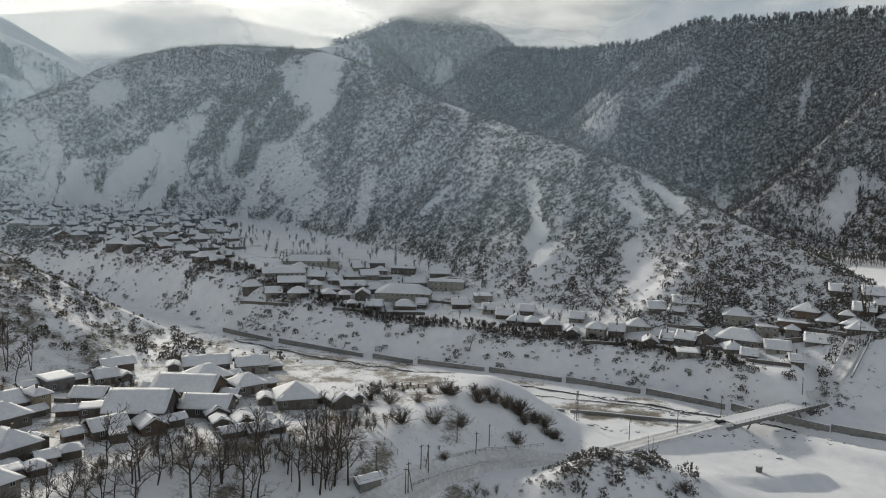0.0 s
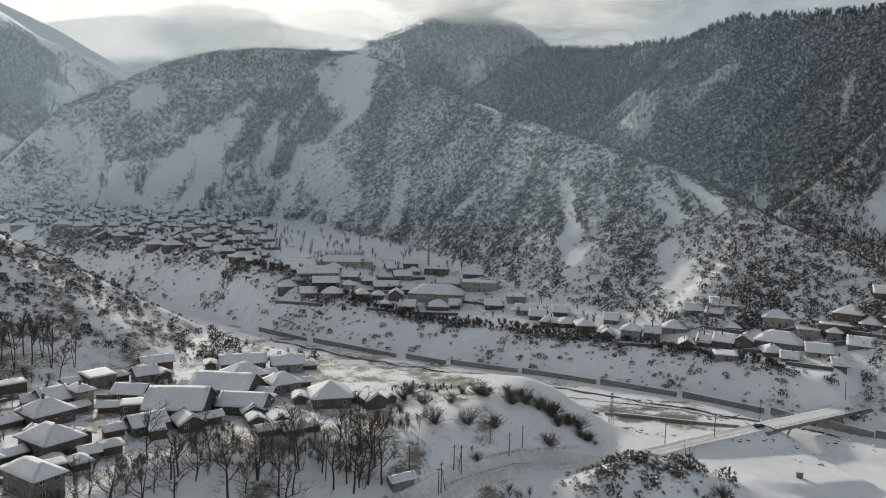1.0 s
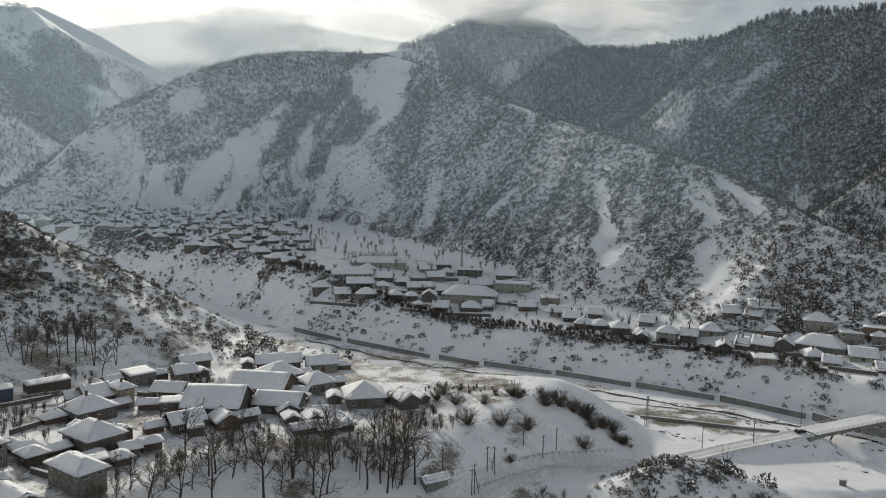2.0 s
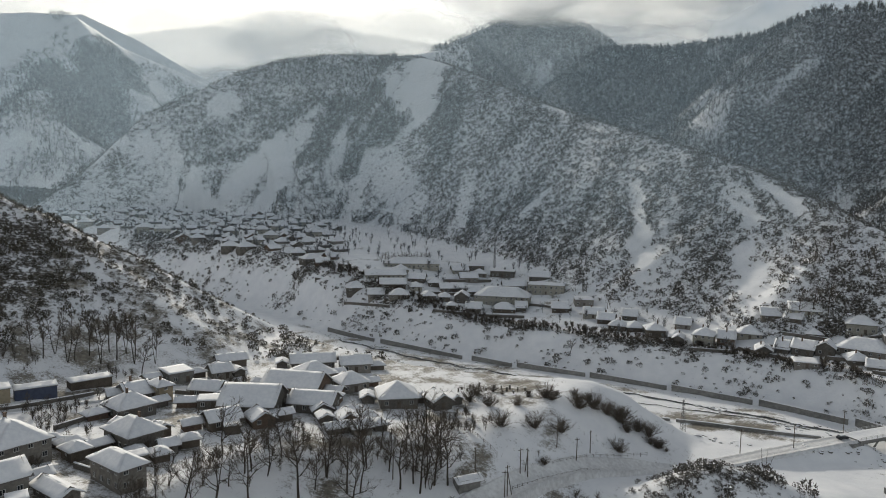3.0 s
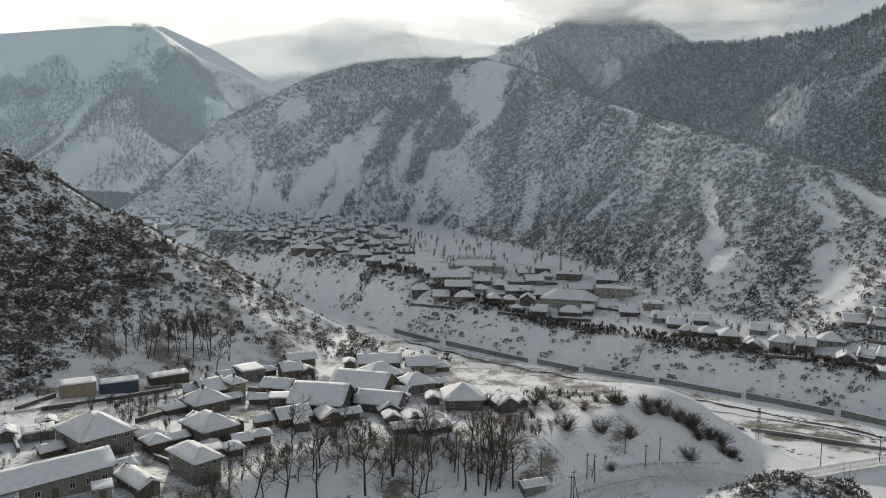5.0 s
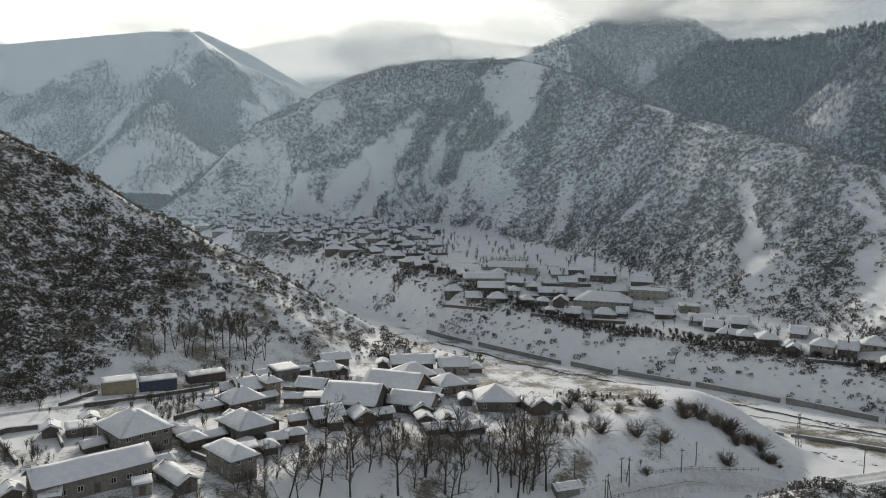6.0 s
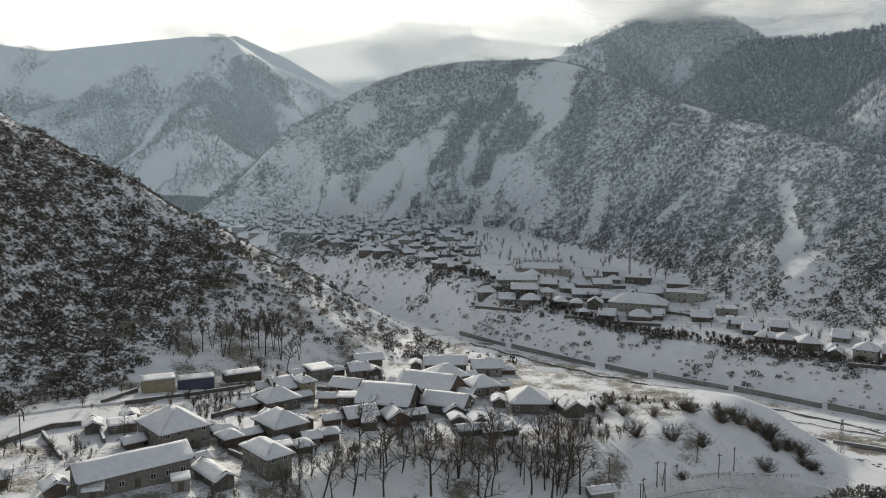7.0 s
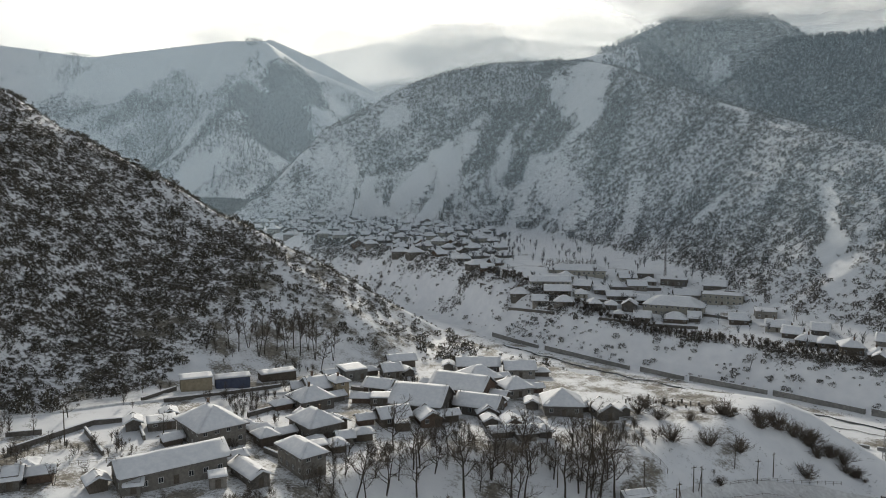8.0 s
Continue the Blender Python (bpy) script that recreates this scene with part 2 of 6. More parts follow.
def tent(x, y, pts, fall, crest, rough, cut, blend=0.0):
    best, zb, along = np.full(x.shape, 1e9), np.zeros(x.shape), np.zeros(x.shape)
    run, ways = 0.0, []
    for (x0, y0, z0), (x1, y1, z1) in zip(pts, pts[1:]):
        dx, dy = x1 - x0, y1 - y0
        n = math.hypot(dx, dy)
        t = np.clip(((x - x0) * dx + (y - y0) * dy) / (n * n), 0, 1)
        d = np.hypot(x - x0 - t * dx, y - y0 - t * dy)
        near = d < best
        best, zb, along = np.where(near, d, best), np.where(near, z0 + t * (z1 - z0), zb), np.where(near, run + t * n, along)
        run += n
        ways.append((d, z0 + t * (z1 - z0)))
    if blend:
        w = [np.exp((best - d) / (3 + blend * best)) for d, z in ways]
        zb = sum(k * z for k, (d, z) in zip(w, ways)) / sum(w)
    gully = np.abs(fbm(along / (30 + rough * 2.2), best / (rough * 16.0 + 60), 3, 11)) * 2 - 0.5
    grow = smooth(best / (rough * 5))
    return zb - fall * (np.sqrt(best * best + crest * crest) - crest) - rough * cut * grow * gully + 0.05 * rough * fbm(x / 14, y / 14, 3, 3) * (0.3 + grow)


def height(x, y):
    """The ground's height in metres; x and y are arrays."""
    h = base(x, y)
    for name, (pts, fall, crest, rough) in RIDGES.items():
        fall = fall + 0.15 * smooth((60 - x) / 160) if name == "spur" else fall - 0.20 * smooth((-105 - x) / 60) if name == "near" else fall
        h = smax(h, tent(x, y, pts, fall, crest, rough, GULLIES.get(name, 0.8), 0.12 if name == "near" else 0.0), 5.0 if rough > 1 else 1.5)
    return h


def ground_at(x, y):
    return float(height(np.array([float(x)]), np.array([float(y)]))[0])

# roads, as lines of x, y points
ROADS = [
    [(-14, 140), (6, 154), (22, 166), (34, 179), (50, 192), (72, 206), (93, 211), (116, 216), (136, 220), (152, 224)],
    [(201, 242), (226, 254), (246, 268), (256, 283), (250, 298), (236, 306)],
    [(-175, 140), (-150, 156), (-132, 176), (-112, 192), (-92, 206), (-78, 217), (-58, 222)],
]


def road_gap(x, y):
    best = np.full(x.shape, 1e9)
    for line in ROADS:
        for (x0, y0), (x1, y1) in zip(line, line[1:]):
            best = np.minimum(best, capsule(x, y, (x0, y0, x1, y1, 1.0)))
    return best


def road_share(x, y):
    g = road_gap(x, y)
    ruts = np.abs(np.abs(g) - 1.0) < 0.6
    return np.clip(smooth((3.6 - g) / 1.2) * (0.45 + 0.4 * ruts), 0, 1)


def lumps(x, y):
    """Drifts, hummocks and furrows under the snow."""
    return 0.35 * fbm(x / 9, y / 9, 3, 81) * smooth((road_gap(x, y) - 3) / 4)

# ---- what grows on it: shares of ground under scrub or wood, 0 to 1 ----
def capsule(x, y, c):
    x0, y0, x1, y1, r = c[:5]
    dx, dy = x1 - x0, y1 - y0
    t = np.clip(((x - x0) * dx + (y - y0) * dy) / (dx * dx + dy * dy + 1e-6), 0, 1)
    return np.hypot(x - x0 - t * dx, y - y0 - t * dy) / r


# x, y to x, y, half width, share
SNOWFIELDS = [
    (17, 958, -1, 854, 30.7, 0.03), (-24, 938, -12, 891, 20.9, 0.12), (-11, 841, -46, 812, 21.8, 0.25), (-29, 792, 4, 696, 17.0, 0.35), (-247, 928, -226, 905, 15.4, 0.05),
    (-230, 923, -245, 886, 8.3, 0.08), (-127, 892, -154, 881, 8.9, 0.15), (-89, 871, -88, 837, 9.2, 0.03), (-88, 837, -89, 827, 6.8, 0.1), (-164, 856, -208, 812, 14.7, 0.04),
    (-132, 858, -155, 829, 13.9, 0.05), (-144, 822, -171, 780, 15.5, 0.06), (-189, 788, -101, 710, 8.3, 0.03), (-333, 887, -321, 873, 10.0, 0.05), (-353, 873, -369, 851, 8.3, 0.1),
    (-256, 836, -284, 836, 11.0, 0.08), (-241, 767, -177, 735, 8.4, 0.08), (-101, 716, -77, 768, 6.8, 0.1), (-60, 794, -70, 756, 9.8, 0.2), (113, 572, 93, 559, 5.3, 0.3),
    (164, 504, 151, 448, 3.8, 0.2), (148, 444, 140, 403, 6.0, 0.12), (204, 433, 200, 397, 5.6, 0.25), (188, 383, 178, 343, 7.3, 0.2), (218, 435, 222, 384, 2.7, 0.03),
    (58, 684, 43, 611, 7.8, 0.4), (139, 747, 154, 705, 2.6, 0.05),
]
THICKETS = [
    (-56, 969, -26, 991, 11.6, 1), (-65, 934, -28, 861, 25.5, 1), (-67, 862, -73, 816, 10.6, 1), (-86, 911, -110, 832, 19.1, 1), (-118, 831, -127, 821, 12.0, 1),
    (-171, 861, -273, 846, 5.4, 0.95), (-123, 912, -180, 871, 14.7, 0.9), (-190, 917, -265, 869, 17.5, 0.8), (-353, 854, -352, 839, 14.8, 0.9), (-146, 779, -147, 769, 9.2, 1),
    (-112, 788, -126, 777, 7.1, 0.85), (-104, 801, -96, 787, 8.7, 0.85), (-73, 787, -83, 758, 6.3, 0.8), (-96, 769, -109, 727, 5.4, 0.85), (-226, 829, -224, 797, 6.0, 0.9),
    (-170, 820, -181, 809, 4.4, 0.8), (-176, 963, -74, 950, 25.6, 0.68), (51, 864, 28, 747, 17.0, 0.9), (-305, 904, -355, 897, 16.4, 0.75), (-56, 730, -31, 723, 5.3, 0.9),
]
FAR_PATCHES = [
    (448, 1052, 405, 936, 23.1, 0.52), (573, 971, 479, 940, 9.1, 0.6), (623, 799, 575, 752, 4.6, 0.6), (441, 526, 458, 534, 10.8, 0.05), (472, 545, 483, 519, 6.8, 0.35),
    (413, 509, 438, 471, 7.4, 0.15), (462, 732, 430, 655, 7.6, 0.55), (478, 724, 557, 698, 15.8, 1.15), (423, 570, 426, 534, 11.4, 0.8), (313, 1656, 309, 1596, 19.2, 0.4),
    (-806, 1632, -669, 1458, 50.6, 1.1), (-785, 1531, -812, 1403, 27.4, 1.1), (-811, 1846, -656, 1554, 60, 0.98), (-800, 1950, -690, 1760, 55, 0.9), (-690, 1253, -624, 1283, 39.7, 0.62), (-1108, 1555, -1123, 1634, 35.2, 0.9),
    (-1038, 1475, -995, 1432, 20.3, 0.85), (-1086, 1767, -983, 1647, 29.6, 0.75), (-1207, 1564, -1230, 1515, 29.0, 0.85), (-969, 1500, -980, 1553, 13.4, 0.85), (-874, 1537, -813, 1295, 18.9, 0.05),
    (-1368, 1778, -1106, 1859, 25.6, 0.03),
]


def cover(x, y):
    """Share of scrub and wood on the slopes; 0 on the valley floor."""
    h = height(x, y)
    above = h - base(x, y)
    s = (y - bank_line(x)) * 0.8
    across, down = x * 0.86 - y * 0.5, x * 0.5 + y * 0.86
    c = 0.50 + 0.28 * fbm(x / 60, y / 60, 3, 41) + 0.46 * fbm(across / 24, down / 95, 3, 43)
    wob = 0.42 * fbm(x / 22, y / 22, 3, 47)
    spur = (y < 1080) & (y > 255) & (x < 320) & (s > 30)
    left_face = smooth((60 - (x - (y - 700) * 0.15)) / 140)
    low = left_face * (1 - smooth((h - 135) / 55))
    c = np.where(spur, 0.88 - 0.17 * low + 0.13 * fbm(x / 45, y / 45, 3, 41) + 0.24 * fbm(across / 13, down / 60, 3, 43), c)
    # woods on the mountain over the lower valley, open snow on the high ground up the valley
    wood = (x > 300) | ((y > 1100) & (x > 120))
    c = np.where(wood, 1.06 + 0.3 * fbm(x / 38, y / 110, 3, 53), c)
    high = (x < -350) & (y > 1000)
    c = np.where(high, 0.36 + 0.95 * fbm(x / 75, y / 170, 4, 59) - 0.32 * smooth((h - 300) / 110), c)
    for f in (SNOWFIELDS, THICKETS, FAR_PATCHES):
        for p in f:
            k = 1 - smooth((capsule(x, y, p) + 1.2 * wob - 0.65) / 0.6)
            c = c * (1 - k) + (p[5] + 0.15 * wob) * k
    near = (y < 345) & (x < 0)
    c = np.where(near, 0.60 + 0.50 * smooth((-106 - x) / 60) + 0.40 * fbm(x / 22, y / 22, 3, 61) - 0.28 * smooth((x + 110) / 60) * smooth((y - 250) / 50), c)
    foot = np.interp(x, [-400, -146, -138, -131, -127, -100, -51, -36], [140, 150, 162, 180, 242, 250, 256, 264])
    c = np.where(near, c * smooth((y - foot + 8 * wob) / 7), c)
    crest = smax(np.zeros_like(x), 1 - capsule(x, y, (-263, 281, -128, 314, 9)), 0.1)
    c = c - 0.3 * near * np.clip(crest, 0, 1)
    c = np.clip(c, 0, 1) * np.where(near, 1, smooth((above - 0.3) / 3)) * ((capsule(x, y, (100, 212, 250, 290, 16)) > 1) | (above > 4))
    # the river's far bank, below the terrace
    bank = smooth(s / 5) * smooth((27 + 8 * smooth(up_valley(x, y) / 130) - s) / 7) * (x > -260) * (x < 198)
    c = np.maximum(c, bank * np.clip(0.33 + 0.5 * smooth((s - 13) / 7) + 0.8 * fbm(x / 16, y / 16, 3, 67), 0, 1))
    # the bare wood on the flat up the valley
    c = np.maximum(c, 0.95 * (1 - smooth((capsule(x, y, (-560, 960, -430, 830, 60)) + 0.5 * wob - 0.8) / 0.3)))
    mound = np.exp(-((x - 86) / 27) ** 2 - ((y - 182) / 14) ** 2)
    c = np.maximum(c, np.clip(mound * 1.5 - 0.35, 0, 0.9))
    return c


def trodden(x, y):
    """Trodden and weedy ground about the houses and on the near slopes."""
    s, above = (y - bank_line(x)) * 0.8, height(x, y) - base(x, y)
    yard = smooth((-s - 60) / 20) * smooth((x + 180) / 40) * smooth((70 - x) / 30) + smooth((s - 24) / 6) * smooth((150 - s) / 40)
    return np.clip(yard, 0, 1) * np.clip(0.42 + 0.2 * (s < 0) + 0.5 * fbm(x / 9, y / 9, 3, 73), 0, 0.9) * (above < 4)

# ---- the ground: one sheet to the horizon ----
def steps(marks):
    """Grid lines from (start, step) marks: the step changes evenly from mark to mark."""
    out, v = [], marks[0][0]
    while v < marks[-1][0]:
        out.append(v)
        v += np.interp(v, [m[0] for m in marks], [m[1] for m in marks])
    return np.array(out + [marks[-1][0]])


def sheet(name, co, faces, material, corners=4):
    me = bpy.data.meshes.new(name)
    me.vertices.add(len(co))
    me.vertices.foreach_set("co", np.asarray(co, np.float32).ravel())
    me.loops.add(faces.size)
    me.loops.foreach_set("vertex_index", faces.astype(np.int32).ravel())
    me.polygons.add(len(faces))
    me.polygons.foreach_set("loop_start", np.arange(0, faces.size, corners, dtype=np.int32))
    me.update(calc_edges=True)
    for m in material if isinstance(material, list) else [material]:
        me.materials.append(m)
    return me


def build_ground():
    xs = steps([(-4600, 160), (-1900, 26), (-900, 8), (-330, 2.6), (300, 2.6), (900, 8), (1900, 30), (4600, 200)])
    ys = steps([(-2600, 200), (0, 20), (120, 2.0), (430, 2.2), (1050, 5.5), (2100, 14), (4200, 40), (4700, 60)])
    X, Y = np.meshgrid(xs, ys)
    X, Y = X.ravel(), Y.ravel()
    Zs = height(X, Y) + lumps(X, Y)
    nx, ny = len(xs), len(ys)
    i = (np.arange(ny - 1)[:, None] * nx + np.arange(nx - 1)).ravel()
    me = sheet("ground", np.column_stack([X, Y, Zs]), np.column_stack([i, i + 1, i + nx + 1, i + nx]), GROUND)
    me.polygons.foreach_set("use_smooth", np.ones(len(me.polygons), bool))
    growth = me.color_attributes.new("growth", "FLOAT_COLOR", "POINT")
    s = (Y - bank_line(X)) * 0.8
    bed = smooth((-s - 1) / 4) * smooth((s + 78) / 22) * (X > -75) * smooth((190 - X) / 60)
    bed = np.clip(bed * (0.55 + 0.6 * fbm(X / 16, Y / 10, 3, 71)), 0, 1)
    bed = np.maximum(bed, 0.9 * trodden(X, Y))
    growth.data.foreach_set("color", np.column_stack([cover(X, Y), bed, road_share(X, Y), np.ones(len(X))]).astype(np.float32).ravel())
    return tagged(new("ground", me), "snow-covered valley floor and scrubby mountain slopes", "ground", kind="structure")


ground = build_ground()


# ---- scrub and woods, too many to count ----
def tuft(rng, n, size, snow, tall=1.0, short=1.0, fat=1.0):
    """Clumps within a bush of radius 1: corners of triangles, and whether each carries snow."""
    tri, white = [], []
    for k in range(n + snow):
        a, r, z = rng.uniform(0, 2 * np.pi), np.sqrt(rng.uniform(0, 1)), rng.uniform(0.02, 0.95)
        r *= np.sqrt(max(0.05, 1 - (z - 0.3) ** 2 * 1.7))
        if k >= n:
            z = rng.uniform(0.5, 1.0)
        c = np.array([np.cos(a) * r, np.sin(a) * r, z * tall])
        if k >= n:
            d = rng.normal(size=(3, 3))
            d /= np.linalg.norm(d, axis=1)[:, None]
            d[:, 2] *= 0.35
            tri.append(c + d * size * rng.uniform(0.4, 0.9))
        else:
            out = np.array([np.cos(a) * r, np.sin(a) * r, 0.55]) + rng.normal(0, 0.45, 3)
            out /= np.linalg.norm(out)
            side = np.cross(out, rng.normal(size=3))
            side /= np.linalg.norm(side) + 1e-6
            long, thin = size * rng.uniform(0.7, 1.5) * short, size * rng.uniform(0.14, 0.3) * fat
            tri.append(np.array([c - out * long * 0.5 - side * thin, c - out * long * 0.3 + side * thin, c + out * long * 0.5]))
        white.append(k >= n)
    return np.array(tri), np.array(white)


def bare_tree(rng, n, snow=0, thin=1.0, pointed=False):
    """A distant leafless tree, 1 high: a stem and a spray of upright twigs."""
    tri, white = [np.array([(-0.016, 0, -0.05), (0.016, 0, -0.05), (0, 0, 0.8)]), np.array([(0, -0.016, -0.05), (0, 0.016, -0.05), (0, 0, 0.8)])], [False, False]
    for k in range(n + snow):
        a, z = rng.uniform(0, 2 * np.pi), rng.uniform(0.25, 0.75)
        r = rng.uniform(0.03, 0.16)
        foot = np.array([np.cos(a) * r * 0.4, np.sin(a) * r * 0.4, z])
        top = np.array([np.cos(a) * (r + 0.10), np.sin(a) * (r + 0.10), z + rng.uniform(0.15, 0.34)])
        side = np.array([-np.sin(a), np.cos(a), 0]) * rng.uniform(0.02, 0.07) * thin
        tri.append(np.array([foot - side * 0.4, foot + side * 0.4, top]) if pointed else np.array([foot - side * 0.3, top + side, top - side]))
        white.append(k >= n)
    return np.array(tri), np.array(white)


def scatter(name, kinds, x, y, wide, tall, materials, label, category, rng, sink=0.15):
    z = height(x, y) - sink * tall
    pick, turn = rng.integers(0, len(kinds), len(x)), rng.uniform(0, 2 * np.pi, len(x))
    co, white = [], []
    for k, (tri, w) in enumerate(kinds):
        m = pick == k
        c, s = np.cos(turn[m])[:, None, None], np.sin(turn[m])[:, None, None]
        tx, ty, tz = tri[None, :, :, 0], tri[None, :, :, 1], tri[None, :, :, 2]
        W, H = wide[m][:, None, None], tall[m][:, None, None]
        co.append(np.stack([x[m][:, None, None] + W * (tx * c - ty * s), y[m][:, None, None] + W * (tx * s + ty * c), z[m][:, None, None] + H * tz], -1).reshape(-1, 3))
        white.append(np.tile(w, m.sum()))
    co, white = np.concatenate(co), np.concatenate(white)
    me = sheet(name, co, np.arange(len(co)).reshape(-1, 3), materials, 3)
    me.polygons.foreach_set("material_index", white.astype(np.int32))
    return tagged(new(name, me), label, category, kind="stuff")


def spots(rng, x0, x1, y0, y1, cell):
    gx, gy = np.meshgrid(np.arange(x0, x1, cell), np.arange(y0, y1, cell))
    return gx.ravel() + rng.uniform(-0.6, 0.6, gx.size) * cell, gy.ravel() + rng.uniform(-0.6, 0.6, gy.size) * cell


def grow():
    rng = np.random.default_rng(7)
    near_kinds = [tuft(rng, 74, 0.42, 7, 1.0, 0.8, 1.25) for k in range(10)]
    mid_kinds = [tuft(rng, 26, 0.52, 5, 1.0, 0.65, 2.0) for k in range(10)]
    x, y = spots(rng, -400, 6, 130, 345, 2.1)
    k = rng.uniform(0, 1, len(x)) < cover(x, y) ** 1.2 * 0.9
    x, y = x[k], y[k]
    r = 0.5 + rng.exponential(0.55, len(x)).clip(0, 2.1)
    scatter("hillside_scrub", near_kinds, x, y, r, r * rng.uniform(1.0, 1.7, len(x)), [SCRUB_OLIVE, SNOW_CLUMP], "dark leafless scrub dotting the snowy hillside", "scrub", rng)
    x, y = spots(rng, -270, 215, 140, 640, 1.9)
    s = (y - bank_line(x)) * 0.8
    k = (rng.uniform(0, 1, len(x)) < cover(x, y) * 0.85) & ((s < 36) & (s > 0) | (y < 205) & (x > 0))
    x, y = x[k], y[k]
    r = 0.5 + rng.exponential(0.6, len(x)).clip(0, 2.2)
    scatter("riverbank_scrub", near_kinds, x, y, r, r * rng.uniform(1.0, 1.6, len(x)), [SCRUB, SNOW_CLUMP], "brown thorny scrub on the snowy riverbank", "scrub", rng)
    x, y = spots(rng, -440, 330, 255, 1040, 3.0)
    h = height(x, y) - base(x, y)
    k = (rng.uniform(0, 1, len(x)) < cover(x, y) ** 1.15 * 0.95) & (h > 0.8) & ((y - bank_line(x)) * 0.8 > 30)
    x, y = x[k], y[k]
    r = 0.9 + rng.exponential(0.6, len(x)).clip(0, 1.8)
    thick = np.clip(cover(x, y) * 2.5 - 1.4, 0, 1)
    scatter("mountain_scrub", mid_kinds, x, y, r, r * (rng.uniform(0.9, 1.5, len(x)) + 0.7 * thick), [SCRUB, SNOW_CLUMP], "dark scrub and small oaks on the snowy mountainside", "scrub", rng)
    tree_kinds = [bare_tree(rng, 11, 1) for k in range(8)]
    fine_kinds = [bare_tree(rng, 12, 1, 0.8) for k in range(10)]
    x, y = spots(rng, -300, 330, 330, 1030, 3.3)
    k = np.zeros(len(x), bool)
    for p in THICKETS:
        k |= capsule(x, y, p) + 0.5 * fbm(x / 22, y / 22, 3, 47) < 1.0
    k &= rng.uniform(0, 1, len(x)) < 0.75
    x, y = x[k], y[k]
    t = rng.uniform(4.5, 9, len(x))
    scatter("oak_thicket", fine_kinds, x, y, t * 1.3, t, [WOOD_GREY, SNOW_CLUMP], "close thickets of bare brown oak on the mountain", "thicket", rng, 0.05)
    x, y = spots(rng, 290, 960, 380, 1480, 3.8)
    k = rng.uniform(0, 1, len(x)) < cover(x, y) * 0.95
    x, y = x[k], y[k]
    t = rng.uniform(5, 10.5, len(x))
    scatter("mountain_forest", fine_kinds, x, y, t * 1.2, t, [WOOD_ASH, SNOW_CLUMP], "bare frosted grey deciduous forest on the steep mountain", "forest", rng, 0.05)
    f = rng.uniform(0, 1, 420)
    crest = np.array(RIDGES["right"][0][:6], float)
    x, y = (np.interp(f * 5, np.arange(6), crest[:, k]) + rng.normal(0, 7, 420) for k in (0, 1))
    t = rng.uniform(9, 19, len(x))
    scatter("crest_trees", [bare_tree(rng, 34, 0, 0.9) for k in range(8)], x, y, t * 0.9, t, [WOOD_GREY, SNOW_CLUMP], "tall dark trees standing along the mountain's crest", "forest", rng, 0.05)
    x, y = spots(rng, 40, 600, 1120, 2000, 8.5)
    k = rng.uniform(0, 1, len(x)) < cover(x, y) * 0.9
    x, y = x[k], y[k]
    t = rng.uniform(9, 15, len(x))
    scatter("high_forest", tree_kinds, x, y, t * 1.5, t, [WOOD_ASH, SNOW_CLUMP], "bare forest under the cloud-covered peak", "forest", rng, 0.05)
    x, y = spots(rng, -1500, -390, 800, 2150, 6.2)
    k = rng.uniform(0, 1, len(x)) < np.clip(cover(x, y) * 1.2 - 0.15, 0, 1)
    x, y = x[k], y[k]
    t = rng.uniform(7, 12, len(x))
    scatter("valley_head_forest", fine_kinds, x, y, t * 1.6, t, [WOOD_ASH, SNOW_CLUMP], "dark patches of bare wood up the valley", "forest", rng, 0.05)
    x, y = spots(rng, 330, 520, 360, 520, 4.2)
    k = (np.minimum(capsule(x, y, (372, 476, 432, 420, 20)), capsule(x, y, (425, 395, 480, 380, 18))) + 0.3 * fbm(x / 22, y / 22, 3, 47) < 1)
    x, y = x[k], y[k]
    t = rng.uniform(6, 11, len(x))
    scatter("riverside_wood", fine_kinds, x, y, t * 1.4, t, [WOOD_GREY, SNOW_CLUMP], "dark bare wood on the lower valley floor", "forest", rng, 0.05)
    x, y = spots(rng, -640, -330, 780, 1060, 4.4)
    k = (capsule(x, y, (-530, 975, -395, 835, 44)) + 0.3 * fbm(x / 22, y / 22, 3, 47) < 1) & (height(x, y) - base(x, y) < 12)
    x, y = x[k], y[k]
    t = rng.uniform(7, 12, len(x))
    scatter("valley_floor_wood", fine_kinds, x, y, t * 1.5, t, [WOOD_GREY, SNOW_CLUMP], "close brown bare wood on the valley floor", "forest", rng, 0.05)


grow()

# ---- helpers for things and parts ----
def part(name, bm, material, parent, label=""):
    """Links a bmesh as one mesh object under a thing or a part."""
    me = bpy.data.meshes.new(name)
    bm.to_mesh(me)
    bm.free()
    me.materials.append(material)
    ob = new(name, me)
    ob.parent = parent
    if label:
        ob["label"] = label
    return ob


def thing(name, m, label, category, group=""):
    ob = new(name)
    ob.empty_display_size = 0.5
    ob.matrix_world = m
    return tagged(ob, label, category, group)


def quad(bm, *pts):
    return bm.faces.new([bm.verts.new(p) for p in pts])


def box(bm, x0, y0, z0, x1, y1, z1):
    v = [bm.verts.new((x, y, z)) for z in (z0, z1) for x, y in ((x0, y0), (x1, y0), (x1, y1), (x0, y1))]
    for f in ((3, 2, 1, 0), (4, 5, 6, 7), (0, 1, 5, 4), (1, 2, 6, 5), (2, 3, 7, 6), (3, 0, 4, 7)):
        bm.faces.new([v[i] for i in f])


